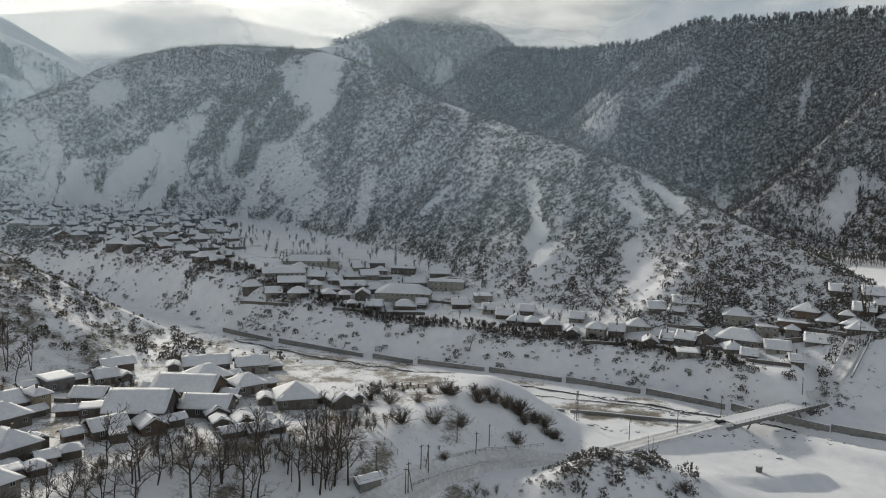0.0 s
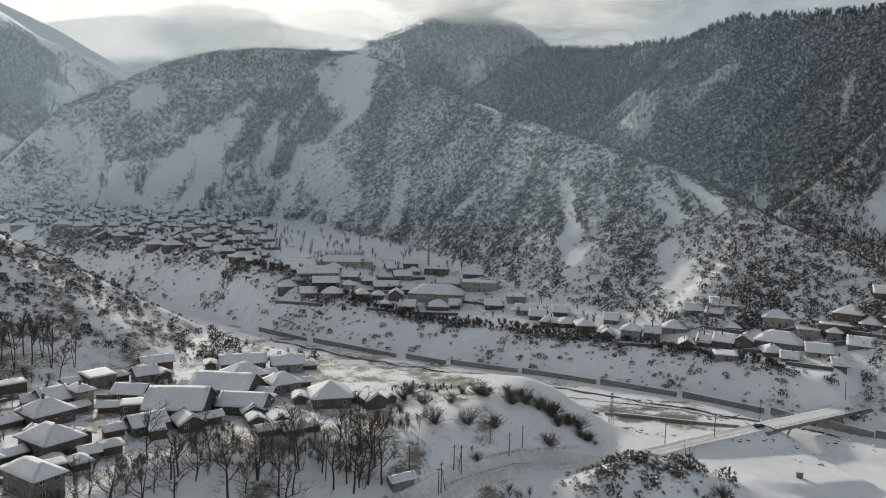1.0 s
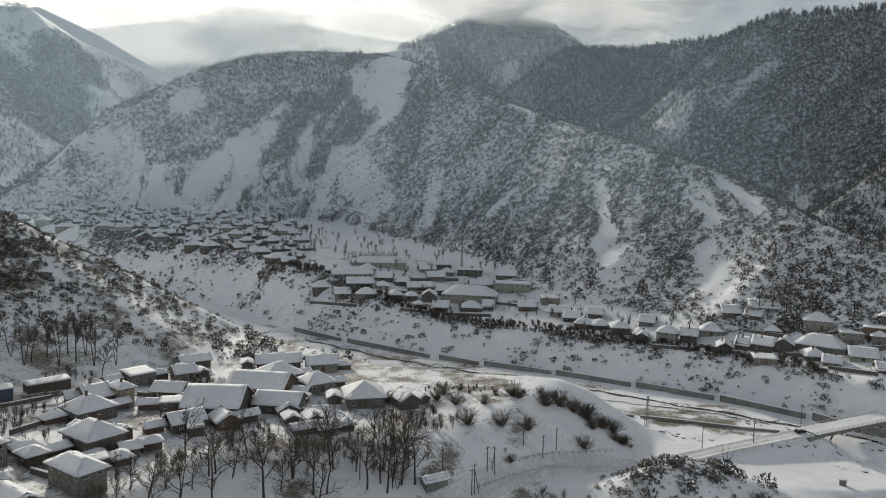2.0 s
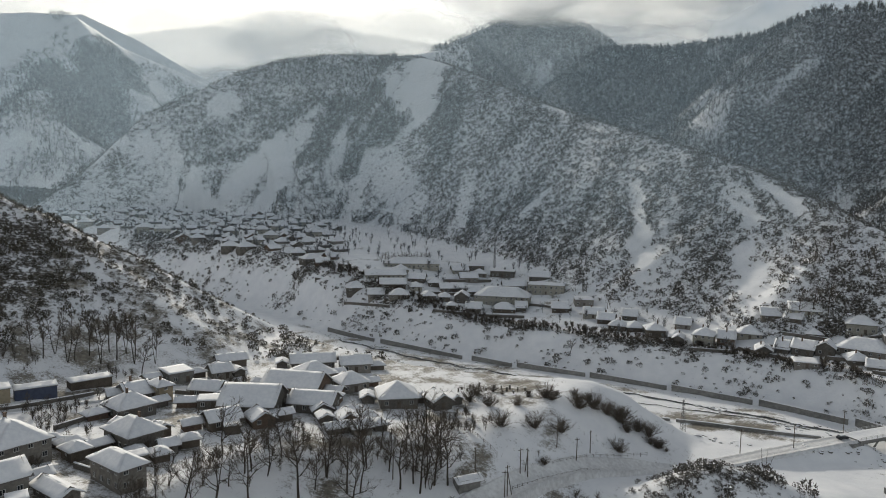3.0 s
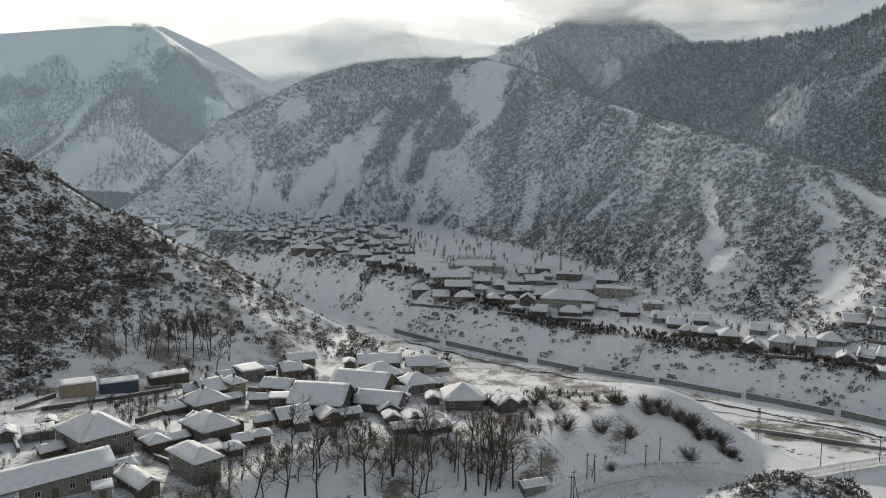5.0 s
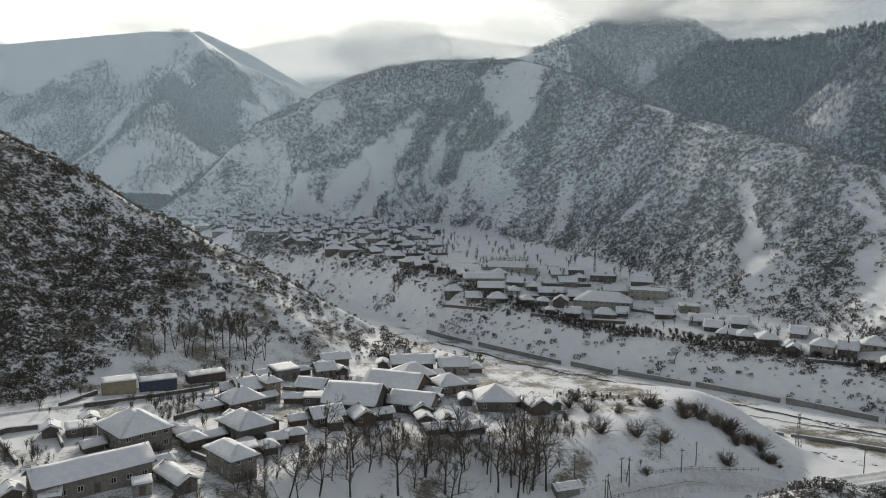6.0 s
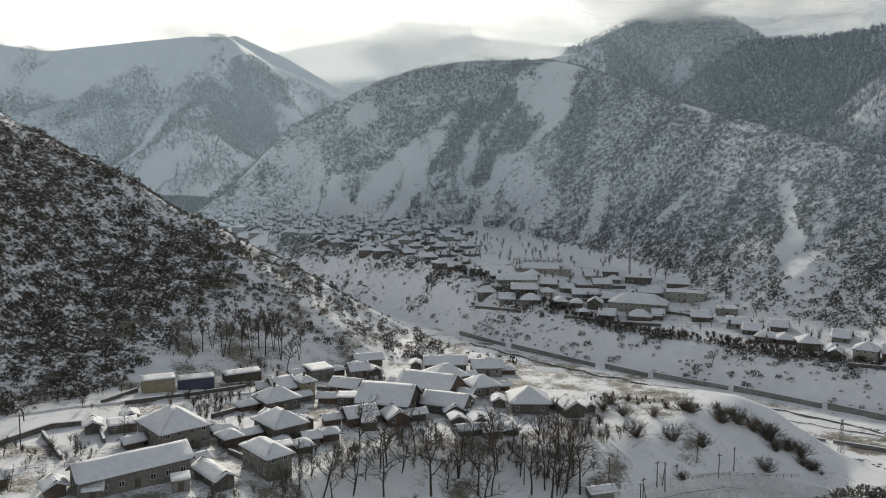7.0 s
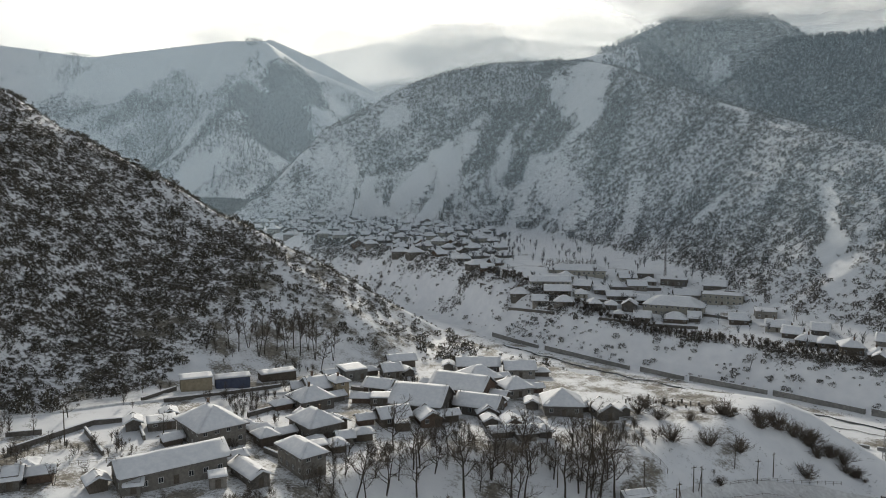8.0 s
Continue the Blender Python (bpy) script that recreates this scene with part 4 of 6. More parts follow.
def build_village():
    rng = random.Random(11)
    special = {0: PLASTER, 1: PLASTER, 3: PLASTER, 7: OCHRE, 9: CONCRETE, 11: STONE}
    for k, (x, y, yaw, w, d, h, kind) in enumerate(NEAR_HOUSES_A + NEAR_HOUSES_B + NEAR_HOUSES_C):
        wall = special.get(k) or rng.choice(WALLS[:6])
        low = h < 3.3
        house(seat(x, y, yaw, d), w, d, h, kind, wall, rng, "shed" if w * d < 45 else "house",
              f"small {WALL_WORDS[wall]} outbuilding under a snowy roof" if w * d < 45 else "", "hamlet houses", chimney=not low, category="shed" if w * d < 45 else "house")
    # lean-tos and woodsheds between the hamlet's houses
    stands = [(r[0], r[1], max(r[3], r[4])) for r in NEAR_HOUSES_A + NEAR_HOUSES_B + NEAR_HOUSES_C + ROAD_SHEDS_A]
    for k, (x, y, yaw, w, d, h, kind) in enumerate(NEAR_HOUSES_A + NEAR_HOUSES_B + NEAR_HOUSES_C):
        r = radians(yaw)
        for side, back in ((1, 1.5), (-1, 2.0), (0.35, d * 0.5 + 4.2)):
            a, long = side * (w / 2 + 3.4), 4.2 + 1.6 * rng.random()
            px, py = x + a * math.cos(r) - back * math.sin(r), y + a * math.sin(r) + back * math.cos(r)
            if any(math.hypot(px - q[0], py - q[1]) < q[2] * 0.5 + 2.6 for q in stands if q[:2] != (x, y)) or road_gap(np.array([px]), np.array([py]))[0] < 6:
                continue
            stands.append((px, py, long))
            wall = rng.choice((TIMBER, STONE, CLAY))
            house(seat(px, py, yaw + rng.choice((0, 90)), 3.6), long, 3.6, 2.0 + 0.5 * rng.random(), rng.choice(("gable", "gable", "hip")), wall, rng, "shed",
                  f"low {WALL_WORDS[wall]} woodshed with a snowy roof beside a house", "hamlet woodsheds", glazing=False, chimney=False, category="shed")
    for (x, y, yaw, w, d, h, kind), wall, words in zip(ROAD_SHEDS_A, (OCHRE, BLUE, TIMBER, TIMBER), ("beige flat-roofed roadside store with snow on top", "blue metal roadside container with a snowy roof",
                                                      "dark open lean-to shelter under a snowy roof", "brown timber cabin at the hill's foot")):
        house(seat(x, y, yaw, d), w, d, h, kind, wall, rng, "shed", words, glazing=False, chimney=False, category="shed")
    for k, (x, y, yaw, w, d, h, kind) in enumerate(TERRACE_HOUSES_A + TERRACE_HOUSES_B + TERRACE_HOUSES_C):
        wall = {0: CREAM, 12: PLASTER, 13: CLAY, 14: PLASTER, 15: CLAY, 16: CREAM}.get(k) or rng.choice(WALLS)
        house(seat(x, y, yaw, d, 1.25), w, d + 2.5, h - 0.3, kind, wall, rng, group="terrace houses over the river", deep=3.5)
    for k, (x, y, yaw, w, d, h, kind) in enumerate(MIDDLE_HOUSES_A + MIDDLE_HOUSES_B + MIDDLE_HOUSES_C + MIDDLE_MORE_A):
        wall = {0: CREAM, 1: CREAM, 2: CREAM, 4: CREAM, 5: CREAM}.get(k) or rng.choice(WALLS)
        words = {0: "long cream hall with a snowy hipped roof", 4: "long two-storey cream school under a snowy roof", 5: "white two-storey block with a flat snowy roof"}.get(k, "")
        house(seat(x, y, yaw, d, 1.0), w, d + 2, h - 0.2, kind, wall, rng, label=words, group="middle village houses", deep=3.5)
    # the crowded village up the valley: a few makes of house, set down by turns
    makes = [house(pose(0, 0, 0), w, d, h, kind, wall, rng, group="upper village houses", deep=4)
             for w, d, h, kind, wall in ((11, 10, 2.8, "hip", PLASTER), (13, 10, 3.2, "hip", STONE), (9, 9, 2.7, "gable", CLAY), (12, 10, 4.95, "hip", CREAM), (8, 8, 2.6, "end", TIMBER), (14, 10, 3.0, "hip", STONE), (10, 10, 3.4, "hip", PLASTER))]
    xs = np.array([rng.uniform(-420, -20) for k in range(4000)])
    ys = np.array([rng.uniform(430, 830) for k in range(4000)])
    s = (ys - bank_line(xs)) * 0.8
    zs = height(xs, ys)
    ok = (s > 26) & (s < 215) & (zs - base(xs, ys) < 3.5) & (xs < -46 - (ys - 470) * 0.12)
    put = []
    first = set(range(len(makes)))
    for x, y, z in zip(xs[ok], ys[ok], zs[ok]):
        if len(put) >= 165 or any((x - a) ** 2 + (y - b) ** 2 < 11.8 ** 2 for a, b in put):
            continue
        put.append((x, y))
        m = pose(x, y, z - 0.8, 0, 0, rng.choice((20, 35, 110, 125)) + rng.uniform(-9, 9))
        k = rng.randrange(len(makes))
        if k in first:
            first.discard(k)
            makes[k].matrix_world = m
        else:
            copy_thing(makes[k], m)


build_village()

# ---- trees and bushes: x, y, height ----
STONES = [
    (18.2, 231.0), (21.3, 233.6), (24.7, 235.8), (31.8, 231.5), (33.3, 228.9), (35.3, 226.5), (37.3, 230.6), (39.7, 229.5),
    (19.9, 227.9), (16.8, 227.7), (26.4, 229.8), (29.5, 233.4), (22.8, 229.7), (34.8, 232.1),
]
MAST = (60.1, 489.0)
HUT = (14.9, 167.4)
TALL_TREES = [
    (-19.6, 166.2, 13.9), (-14.3, 162.5, 17.5), (-11.2, 163.4, 15.3), (-4.5, 170.7, 12.8), (-1.6, 166.1, 16.1), (5.4, 177.8, 16.5), (4.5, 167.8, 14.8), (6.8, 167.3, 16.7),
    (10.2, 167.2, 17.5), (2.2, 172.3, 12.7), (-17.5, 175.4, 11.2), (-6.9, 178.5, 11.2), (-48.1, 146.3, 12.6), (-42.8, 152.5, 14.1), (-36.4, 156.6, 16.5), (-25.4, 159.5, 19.8),
    (-31.4, 170.6, 13.3), (-19.8, 166.6, 13.9), (-41.5, 158.9, 9.5), (-52.5, 143.0, 8.2), (-33.6, 164.3, 11.6), (-10.1, 170.7, 13.7), (8.7, 172.2, 15.5), (-0.4, 178.6, 13.4),
    (-21.9, 162.1, 10.9),
]
FOOT_TREES = [
    (-118.7, 227.8, 15.9), (-111.7, 229.5, 18.1), (-110.7, 231.7, 15.2), (-102.6, 233.0, 19.4), (-99.3, 237.5, 19.2), (-93.7, 238.2, 19.5), (-88.3, 229.9, 15), (-116.7, 231.5, 15.8),
    (-107.5, 235.5, 17.0), (-87.8, 241.3, 14.7), (-122.4, 227.7, 12.9), (-98.1, 242.5, 17.9), (-102.8, 240.1, 18.8),
]
ORCHARD = [
    (-134.2, 160.8, 8), (-107.2, 123.5, 6), (-119.8, 127.6, 6), (-122.3, 139.6, 6), (-103.7, 157.9, 7), (-136.7, 187.0, 7), (-105.9, 194.5, 5), (-100.1, 194.1, 5),
    (-95.0, 199.3, 5), (-90.7, 204.4, 6), (-83.4, 192.0, 6), (-87.3, 190.5, 5), (-60.5, 153.5, 6), (-103.3, 127.9, 5), (-133.2, 147.7, 6),
]
BUSHES = [
    (26.8, 194.9, 6), (37.6, 199.5, 5.5), (46.3, 203.1, 5.5), (55.6, 219.7, 6), (61.4, 223.3, 6.5), (66.7, 224.2, 6), (72.0, 224.5, 6), (77.2, 224.8, 5),
    (19.7, 217.2, 5), (25.5, 212.6, 5), (34.6, 213.5, 4), (46.9, 220.1, 4), (65.8, 209.0, 5), (103.8, 171.5, 4.5), (37.7, 185.7, 3), (83.4, 221.5, 3),
]
FAR_TREES = [
    (186.7, 321.6, 14.8), (192.8, 319.9, 15.8), (198.1, 316.2, 16.9), (181.2, 323.0, 9.8), (237.2, 278.3, 8.9), (80.4, 339.1, 9), (117.1, 395.8, 9.9), (242.1, 273.7, 7.9),
    (232.0, 283.0, 7.9), (115.0, 394.3, 9.0), (164.9, 345.6, 8.9), (183.4, 261.4, 6),
]
POPLARS = [
    (97.1, 178.6, 9), (244.3, 265.9, 20), (244.8, 264.8, 22),
]
TREE_ROW = [
    (-20.3, 490.9, 8), (-17.9, 491.9, 8), (-15.4, 493.0, 8), (-12.9, 494.1, 8), (-10.4, 495.3, 8), (-7.9, 496.5, 8), (-5.4, 497.5, 8), (-2.8, 498.5, 8),
    (-0.3, 499.5, 8), (2.2, 500.5, 8), (4.8, 501.5, 8), (7.3, 502.4, 8), (9.8, 503.3, 8), (12.4, 504.1, 8),
]
POLES = [
    (111.6, 222.0, 8.5), (127.9, 218.5, 8), (158.9, 240.3, 9.5), (25.2, 167.6, 9), (24.4, 166.8, 8), (32.2, 178.5, 8), (30.1, 178.3, 7), (49.1, 194.1, 7),
    (235.9, 258.8, 8.9), (209.5, 245.1, 5.8), (196.7, 243.1, 7), (60.0, 487.2, 9),
]
POLES_B = [
    (-121.3, 144.0, 9), (17.4, 170.9, 7.1), (-3.5, 168.5, 7.5), (43.5, 195.1, 7), (54.9, 200.9, 7),
]


def bent(rng, a, d, n, length, wander, lift):
    """A wandering line of n steps from a along d."""
    pts, d = [Vector(a)], Vector(d).normalized()
    for k in range(n):
        d = (d + Vector((rng.gauss(0, wander), rng.gauss(0, wander), rng.gauss(0, wander) + lift))).normalized()
        pts.append(pts[-1] + d * length / n)
    return pts


def limb(bm, pts, r0, r1, sides):
    n = len(pts) - 1
    rings = []
    for i, p in enumerate(pts):
        d = (pts[min(i + 1, n)] - pts[max(i - 1, 0)]).normalized()
        u = d.orthogonal().normalized()
        w = d.cross(u)
        r = r0 + (r1 - r0) * i / n
        rings.append([bm.verts.new(p + (u * math.cos(k * 2 * math.pi / sides) + w * math.sin(k * 2 * math.pi / sides)) * r) for k in range(sides)])
    for A, B in zip(rings, rings[1:]):
        for k in range(sides):
            bm.faces.new((A[k], A[(k + 1) % sides], B[(k + 1) % sides], B[k]))


def along(pts, t):
    f = t * (len(pts) - 1)
    i = min(int(f), len(pts) - 2)
    return pts[i].lerp(pts[i + 1], f - i), (pts[i + 1] - pts[i]).normalized()


def bare_tree_thing(rng, tall, spread, stems, name, label, category, group, thick=0.016, low=0.28, twigs=8):
    """A leafless tree at the origin: trunk and limbs, and a crown of fine twigs."""
    ob = thing(name, Matrix.Identity(4), label, category, group)
    wood, fine = bmesh.new(), bmesh.new()
    for s in range(stems):
        a0 = rng.uniform(0, 6.28)
        lean = 0.05 if stems == 1 else 0.22
        trunk = bent(rng, (0, 0, -0.6), (math.cos(a0) * lean, math.sin(a0) * lean, 1), 9, tall * rng.uniform(0.86, 1.0) + 0.6, 0.045, 0.03)
        limb(wood, trunk, tall * thick * (1 if stems == 1 else 0.7), tall * 0.0022, 6)
        for k in range(int(17 / stems) + 3):
            t = low + (0.97 - low) * (k + rng.random()) / (int(17 / stems) + 3)
            p, d = along(trunk, t)
            a = rng.uniform(0, 6.28)
            out = Vector((math.cos(a), math.sin(a), rng.uniform(0.35, 1.0)))
            n = tall * spread * (1.08 - t) * rng.uniform(0.6, 1.25)
            br = bent(rng, p, out, 7, n, 0.17, 0.05)
            limb(wood, br, tall * 0.0085 * (1.2 - t), tall * 0.0024, 4)
            for j in range(twigs):
                q, dd = along(br, rng.uniform(0.15, 1.0))
                v = (dd + Vector((rng.gauss(0, 0.5), rng.gauss(0, 0.5), rng.gauss(0.35, 0.35)))).normalized()
                tw = bent(rng, q, v, 3, n * rng.uniform(0.3, 0.65), 0.16, 0.05)
                limb(fine, tw, tall * 0.0026, tall * 0.0013, 3)
                for i in range(3):
                    q2, d2 = along(tw, rng.uniform(0.3, 0.95))
                    v2 = (d2 + Vector((rng.gauss(0, 0.6), rng.gauss(0, 0.6), rng.gauss(0.2, 0.4)))).normalized()
                    limb(fine, [q2, q2 + v2 * n * rng.uniform(0.12, 0.30)], tall * 0.0017, tall * 0.0010, 3)
    part("trunk", wood, BARK, ob)
    part("crown", fine, TWIG, ob, "bare fine brown twigs")
    return ob


def broad_tree_thing(rng, tall, stems, label, group, low=0.3):
    """A leafless broad tree at the origin: a bare trunk, forking limbs that sweep up and out, and a wide crown of fine twigs."""
    ob = thing("tree", Matrix.Identity(4), label, "tree", group)
    wood, fine = bmesh.new(), bmesh.new()
    for s in range(stems):
        a0 = rng.uniform(0, 6.28)
        lean = 0.06 if stems == 1 else 0.25
        trunk = bent(rng, (0, 0, -0.6), (math.cos(a0) * lean, math.sin(a0) * lean, 1), 9, tall * rng.uniform(0.72, 0.9) + 0.6, 0.06, 0.02)
        limb(wood, trunk, tall * 0.017 * (1 if stems == 1 else 0.75), tall * 0.004, 6)
        count = 9 if stems == 1 else 6
        for k in range(count):
            t = low + (0.96 - low) * (k + rng.random() * 0.8) / count
            p, d = along(trunk, t)
            a = k * 2.4 + rng.uniform(-0.5, 0.5)
            n = tall * rng.uniform(0.28, 0.46) * (1.15 - 0.55 * t)
            br = bent(rng, p, (math.cos(a), math.sin(a), rng.uniform(0.25, 0.9)), 6, n, 0.15, 0.09)
            limb(wood, br, tall * 0.0085 * (1.25 - 0.6 * t), tall * 0.0024, 4)
            for j in range(6):
                q, dd = along(br, rng.uniform(0.25, 1.0))
                v = (dd + Vector((rng.gauss(0, 0.55), rng.gauss(0, 0.55), rng.gauss(0.2, 0.35)))).normalized()
                sub = bent(rng, q, v, 4, n * rng.uniform(0.3, 0.6), 0.17, 0.05)
                limb(fine, sub, tall * 0.0032, tall * 0.0013, 3)
                for i in range(5):
                    q2, d2 = along(sub, rng.uniform(0.2, 1.0))
                    v2 = (d2 + Vector((rng.gauss(0, 0.6), rng.gauss(0, 0.6), rng.gauss(0.12, 0.4)))).normalized()
                    limb(fine, bent(rng, q2, v2, 2, n * rng.uniform(0.14, 0.34), 0.2, 0.03), tall * 0.0017, tall * 0.0009, 3)
    part("trunk", wood, BARK, ob)
    part("crown", fine, TWIG, ob, "bare fine brown twigs")
    return ob


def bush_thing(rng, label):
    """A leafless round bush, 1 high: many stems from one foot."""
    ob = thing("bush", Matrix.Identity(4), label, "bush", "bushes about the field")
    stems = bmesh.new()
    for k in range(52):
        a, lean = rng.uniform(0, 6.28), rng.uniform(0.05, 1.5)
        st = bent(rng, (rng.gauss(0, 0.05), rng.gauss(0, 0.05), -0.1), (math.cos(a) * lean, math.sin(a) * lean, 1), 4, rng.uniform(0.7, 1.15), 0.16, 0.02)
        limb(stems, st, 0.012, 0.005, 3)
        for j in range(13):
            q, d = along(st, rng.uniform(0.15, 1))
            v = (d + Vector((rng.gauss(0, 0.7), rng.gauss(0, 0.7), rng.gauss(0.1, 0.4)))).normalized()
            limb(stems, [q, q + v * rng.uniform(0.14, 0.34)], 0.007, 0.0035, 3)
    part("twig_crown", stems, TWIG, ob)
    return ob


TWIG = varied("twig", (0.075, 0.063, 0.052), (0.175, 0.15, 0.122), 2.0, 0.95, 0.1, 0.3)


def plant_all():
    rng = random.Random(23)
    tall = [broad_tree_thing(rng, 14, 1 if k < 5 else 2, "tall leafless tree with a thin dark trunk on the snowy slope", "bare trees by the hamlet", 0.26 + 0.09 * (k % 3)) for k in range(7)]
    small = [bare_tree_thing(rng, 6, 0.42, 1 + k % 2, "fruit_tree", "small bare fruit tree in a snowy yard", "tree", "bare fruit trees", 0.022, 0.25, 6) for k in range(4)]
    foot = [bare_tree_thing(rng, 18, 0.30, 1 + k % 2, "tree", "tall brown bare tree at the hill's foot", "tree", "trees at the hill's foot", 0.013, 0.35, 11) for k in range(4)]
    bushes = [bush_thing(rng, "round leafless brown bush standing in snow") for k in range(4)]
    poplars = [bare_tree_thing(rng, 12, 0.10, 3, "poplar", "slim dark bare poplar with upright branches", "tree", "poplars", 0.014, 0.08, 16) for k in range(2)]
    thickets = [bare_tree_thing(rng, 7, 0.5, 3, "tree", "low many-stemmed bare tree on the snowy slope", "tree", "low trees on the slope", 0.016, 0.2, 9) for k in range(3)]
    slope = [(rng.uniform(-62, 14), rng.uniform(134, 178), rng.uniform(4, 9)) for k in range(42)]
    slope = [r for r in slope if r[1] < 160 + r[0] * 0.1 or r[0] > -22]
    extra = [(rng.uniform(-48, 20), rng.uniform(140, 186), rng.uniform(9, 16)) for k in range(16)]
    hedge = []
    for (x0, y0), (x1, y1) in zip([(17, 229), (46, 222), (62, 226), (78, 226)], [(46, 222), (62, 226), (78, 226), (86, 218)]):
        hedge += [(x0 + (x1 - x0) * t / 6 + rng.gauss(0, 2.2), y0 + (y1 - y0) * t / 6 + rng.gauss(0, 2.4), rng.choice((2, 2.8, 3.5, 5)) * rng.uniform(0.8, 1.2)) for t in range(6) if rng.random() < 0.72]
    makes_of = ((thickets, 7, slope), (tall, 14, extra), (bushes, 1.15, hedge), (poplars, 12, POPLARS))
    for makes, own, rows in makes_of + ((tall, 14, TALL_TREES), (foot, 18, FOOT_TREES), (small, 6, ORCHARD), (bushes, 1.15, BUSHES), (tall, 14, FAR_TREES), (small, 6, TREE_ROW)):
        zs = height(np.array([r[0] for r in rows]), np.array([r[1] for r in rows]))
        for k, ((x, y, h), z) in enumerate(zip(rows, zs)):
            src = makes[k % len(makes)]
            m = pose(x, y, z - 0.05, 0, 0, rng.uniform(0, 360)) @ Matrix.Scale(h / own, 4)
            used = "placed" in src
            if used:
                ob = copy_thing(src, pose(0, 0, 0))
                ob.matrix_world = m
            else:
                src.matrix_world = m
                src["placed"] = 1
    for o in list(scene.collection.objects):
        if "placed" in o:
            del o["placed"]


plant_all()


def clear_of(x, y, gap):
    """Whether a place is clear of every house and shed."""
    ok = np.ones(len(x), bool)
    for o in scene.collection.objects:
        if o.parent is None and o.name.split(".")[0] in ("house", "shed"):
            p = o.matrix_world.translation
            ok &= np.hypot(x - p.x, y - p.y) > gap
    return ok


def village_trees():
    """Bare trees between the houses across the river and along the mountain's foot."""
    rng = np.random.default_rng(31)
    kinds = [bare_tree(rng, 34, 0, 0.9, True) for k in range(6)]
    x, y = rng.uniform(-440, 430, 11000), rng.uniform(280, 860, 11000)
    s, up = (y - bank_line(x)) * 0.8, height(x, y) - base(x, y)
    line = (up > 0.3) & (up < 9) & (x < 20) & (s > 30)
    town = (up <= 0.3) & (s > 24) & (s < 190 + 90 * (x > 240))
    k = np.where(line, 0.75, np.where(town, np.where(x < -40, 0.42, 0.14), 0)) > rng.uniform(0, 1, 11000)
    x, y = x[k], y[k]
    t = rng.uniform(4, 9, len(x))
    scatter("village_trees", kinds, x, y, t * 1.35, t, [WOOD_HAZED, SNOW_CLUMP], "bare orchard trees among the snowy houses", "trees", rng, 0.04)
    kinds = [tuft(rng, 26, 0.36, 4) for k in range(6)]
    x, y = rng.uniform(-60, 260, 2600), rng.uniform(150, 470, 2600)
    s, up = (y - bank_line(x)) * 0.8, height(x, y) - base(x, y)
    k = ((s > 24) & (s < 120) & (up < 1) & (rng.uniform(0, 1, 2600) < 0.5))
    x, y = x[k], y[k]
    r = rng.uniform(0.5, 1.3, len(x))
    scatter("garden_scrub", kinds, x, y, r * 1.2, r * 1.4, [SCRUB, SNOW_CLUMP], "dark hedges and brush between the snowy yards", "scrub", rng)
    # brown brush along the terrace's rim, over the riverbank
    x, y = rng.uniform(-60, 186, 15000), rng.uniform(225, 520, 15000)
    s, up = (y - bank_line(x)) * 0.8, height(x, y) - base(x, y)
    rim = 27 + 8 * smooth(up_valley(x, y) / 130)
    k = (np.abs(s - rim + 2 + 5 * fbm(x / 15, y / 15, 2, 97)) < 5.5) & clear_of(x, y, 5.5)
    x, y = x[k], y[k]
    t = rng.uniform(2.0, 4.6, len(x))
    scatter("rim_brush", [bare_tree(rng, 50, 1, 1.1, True) for k in range(6)], x, y, t * 1.9, t, [BRUSH, SNOW_CLUMP], "tangled brown brush along the terrace's rim", "brush", rng, 0.06)
    # bare saplings and brush in the hamlet's yards and on the slope below it
    x, y = rng.uniform(-150, 52, 4600), rng.uniform(118, 232, 4600)
    s = (y - bank_line(x)) * 0.8
    patch = fbm(x / 16, y / 16, 3, 99)
    slope = (x > -66) & (y < np.minimum(220 + 0.5 * x, 200)) & (y > 132)
    k = np.where(slope, patch > 0.06 + 0.12 * (x > 18), patch > 0.12) & clear_of(x, y, 7.5) & (road_gap(x, y) > 4) & (s < -14) & (height(x, y) < 34)
    x, y = x[k], y[k]
    t = rng.uniform(1.4, 4.2, len(x))
    scatter("yard_brush", [bare_tree(rng, 60, 0, 0.5, True) for k in range(6)], x, y, t * 1.6, t, [BRUSH, SNOW_CLUMP], "thin brown brush and saplings in the hamlet's snow", "brush", rng, 0.05)
    # weeds and reeds on the riverbed and the field's edge
    x, y = rng.uniform(-60, 110, 9000), rng.uniform(150, 400, 9000)
    s = (y - bank_line(x)) * 0.8
    edge = fbm(x / 12, y / 12, 3, 91)
    k = ((s < -12) & (s > -84) & (edge > 0.05) & (x < 95)) | ((s < -84) & (edge > 0.18) & (x > -60) & (y < 235))
    x, y = x[k], y[k]
    r = rng.uniform(0.3, 0.85, len(x))
    weeds = [tuft(rng, 12, 0.3, 1, 1.3) for k in range(5)]
    scatter("dry_weeds", weeds, x, y, r, r * 1.5, [SCRUB, SNOW_CLUMP], "dry brown weeds poking through the snow", "weeds", rng)


village_trees()

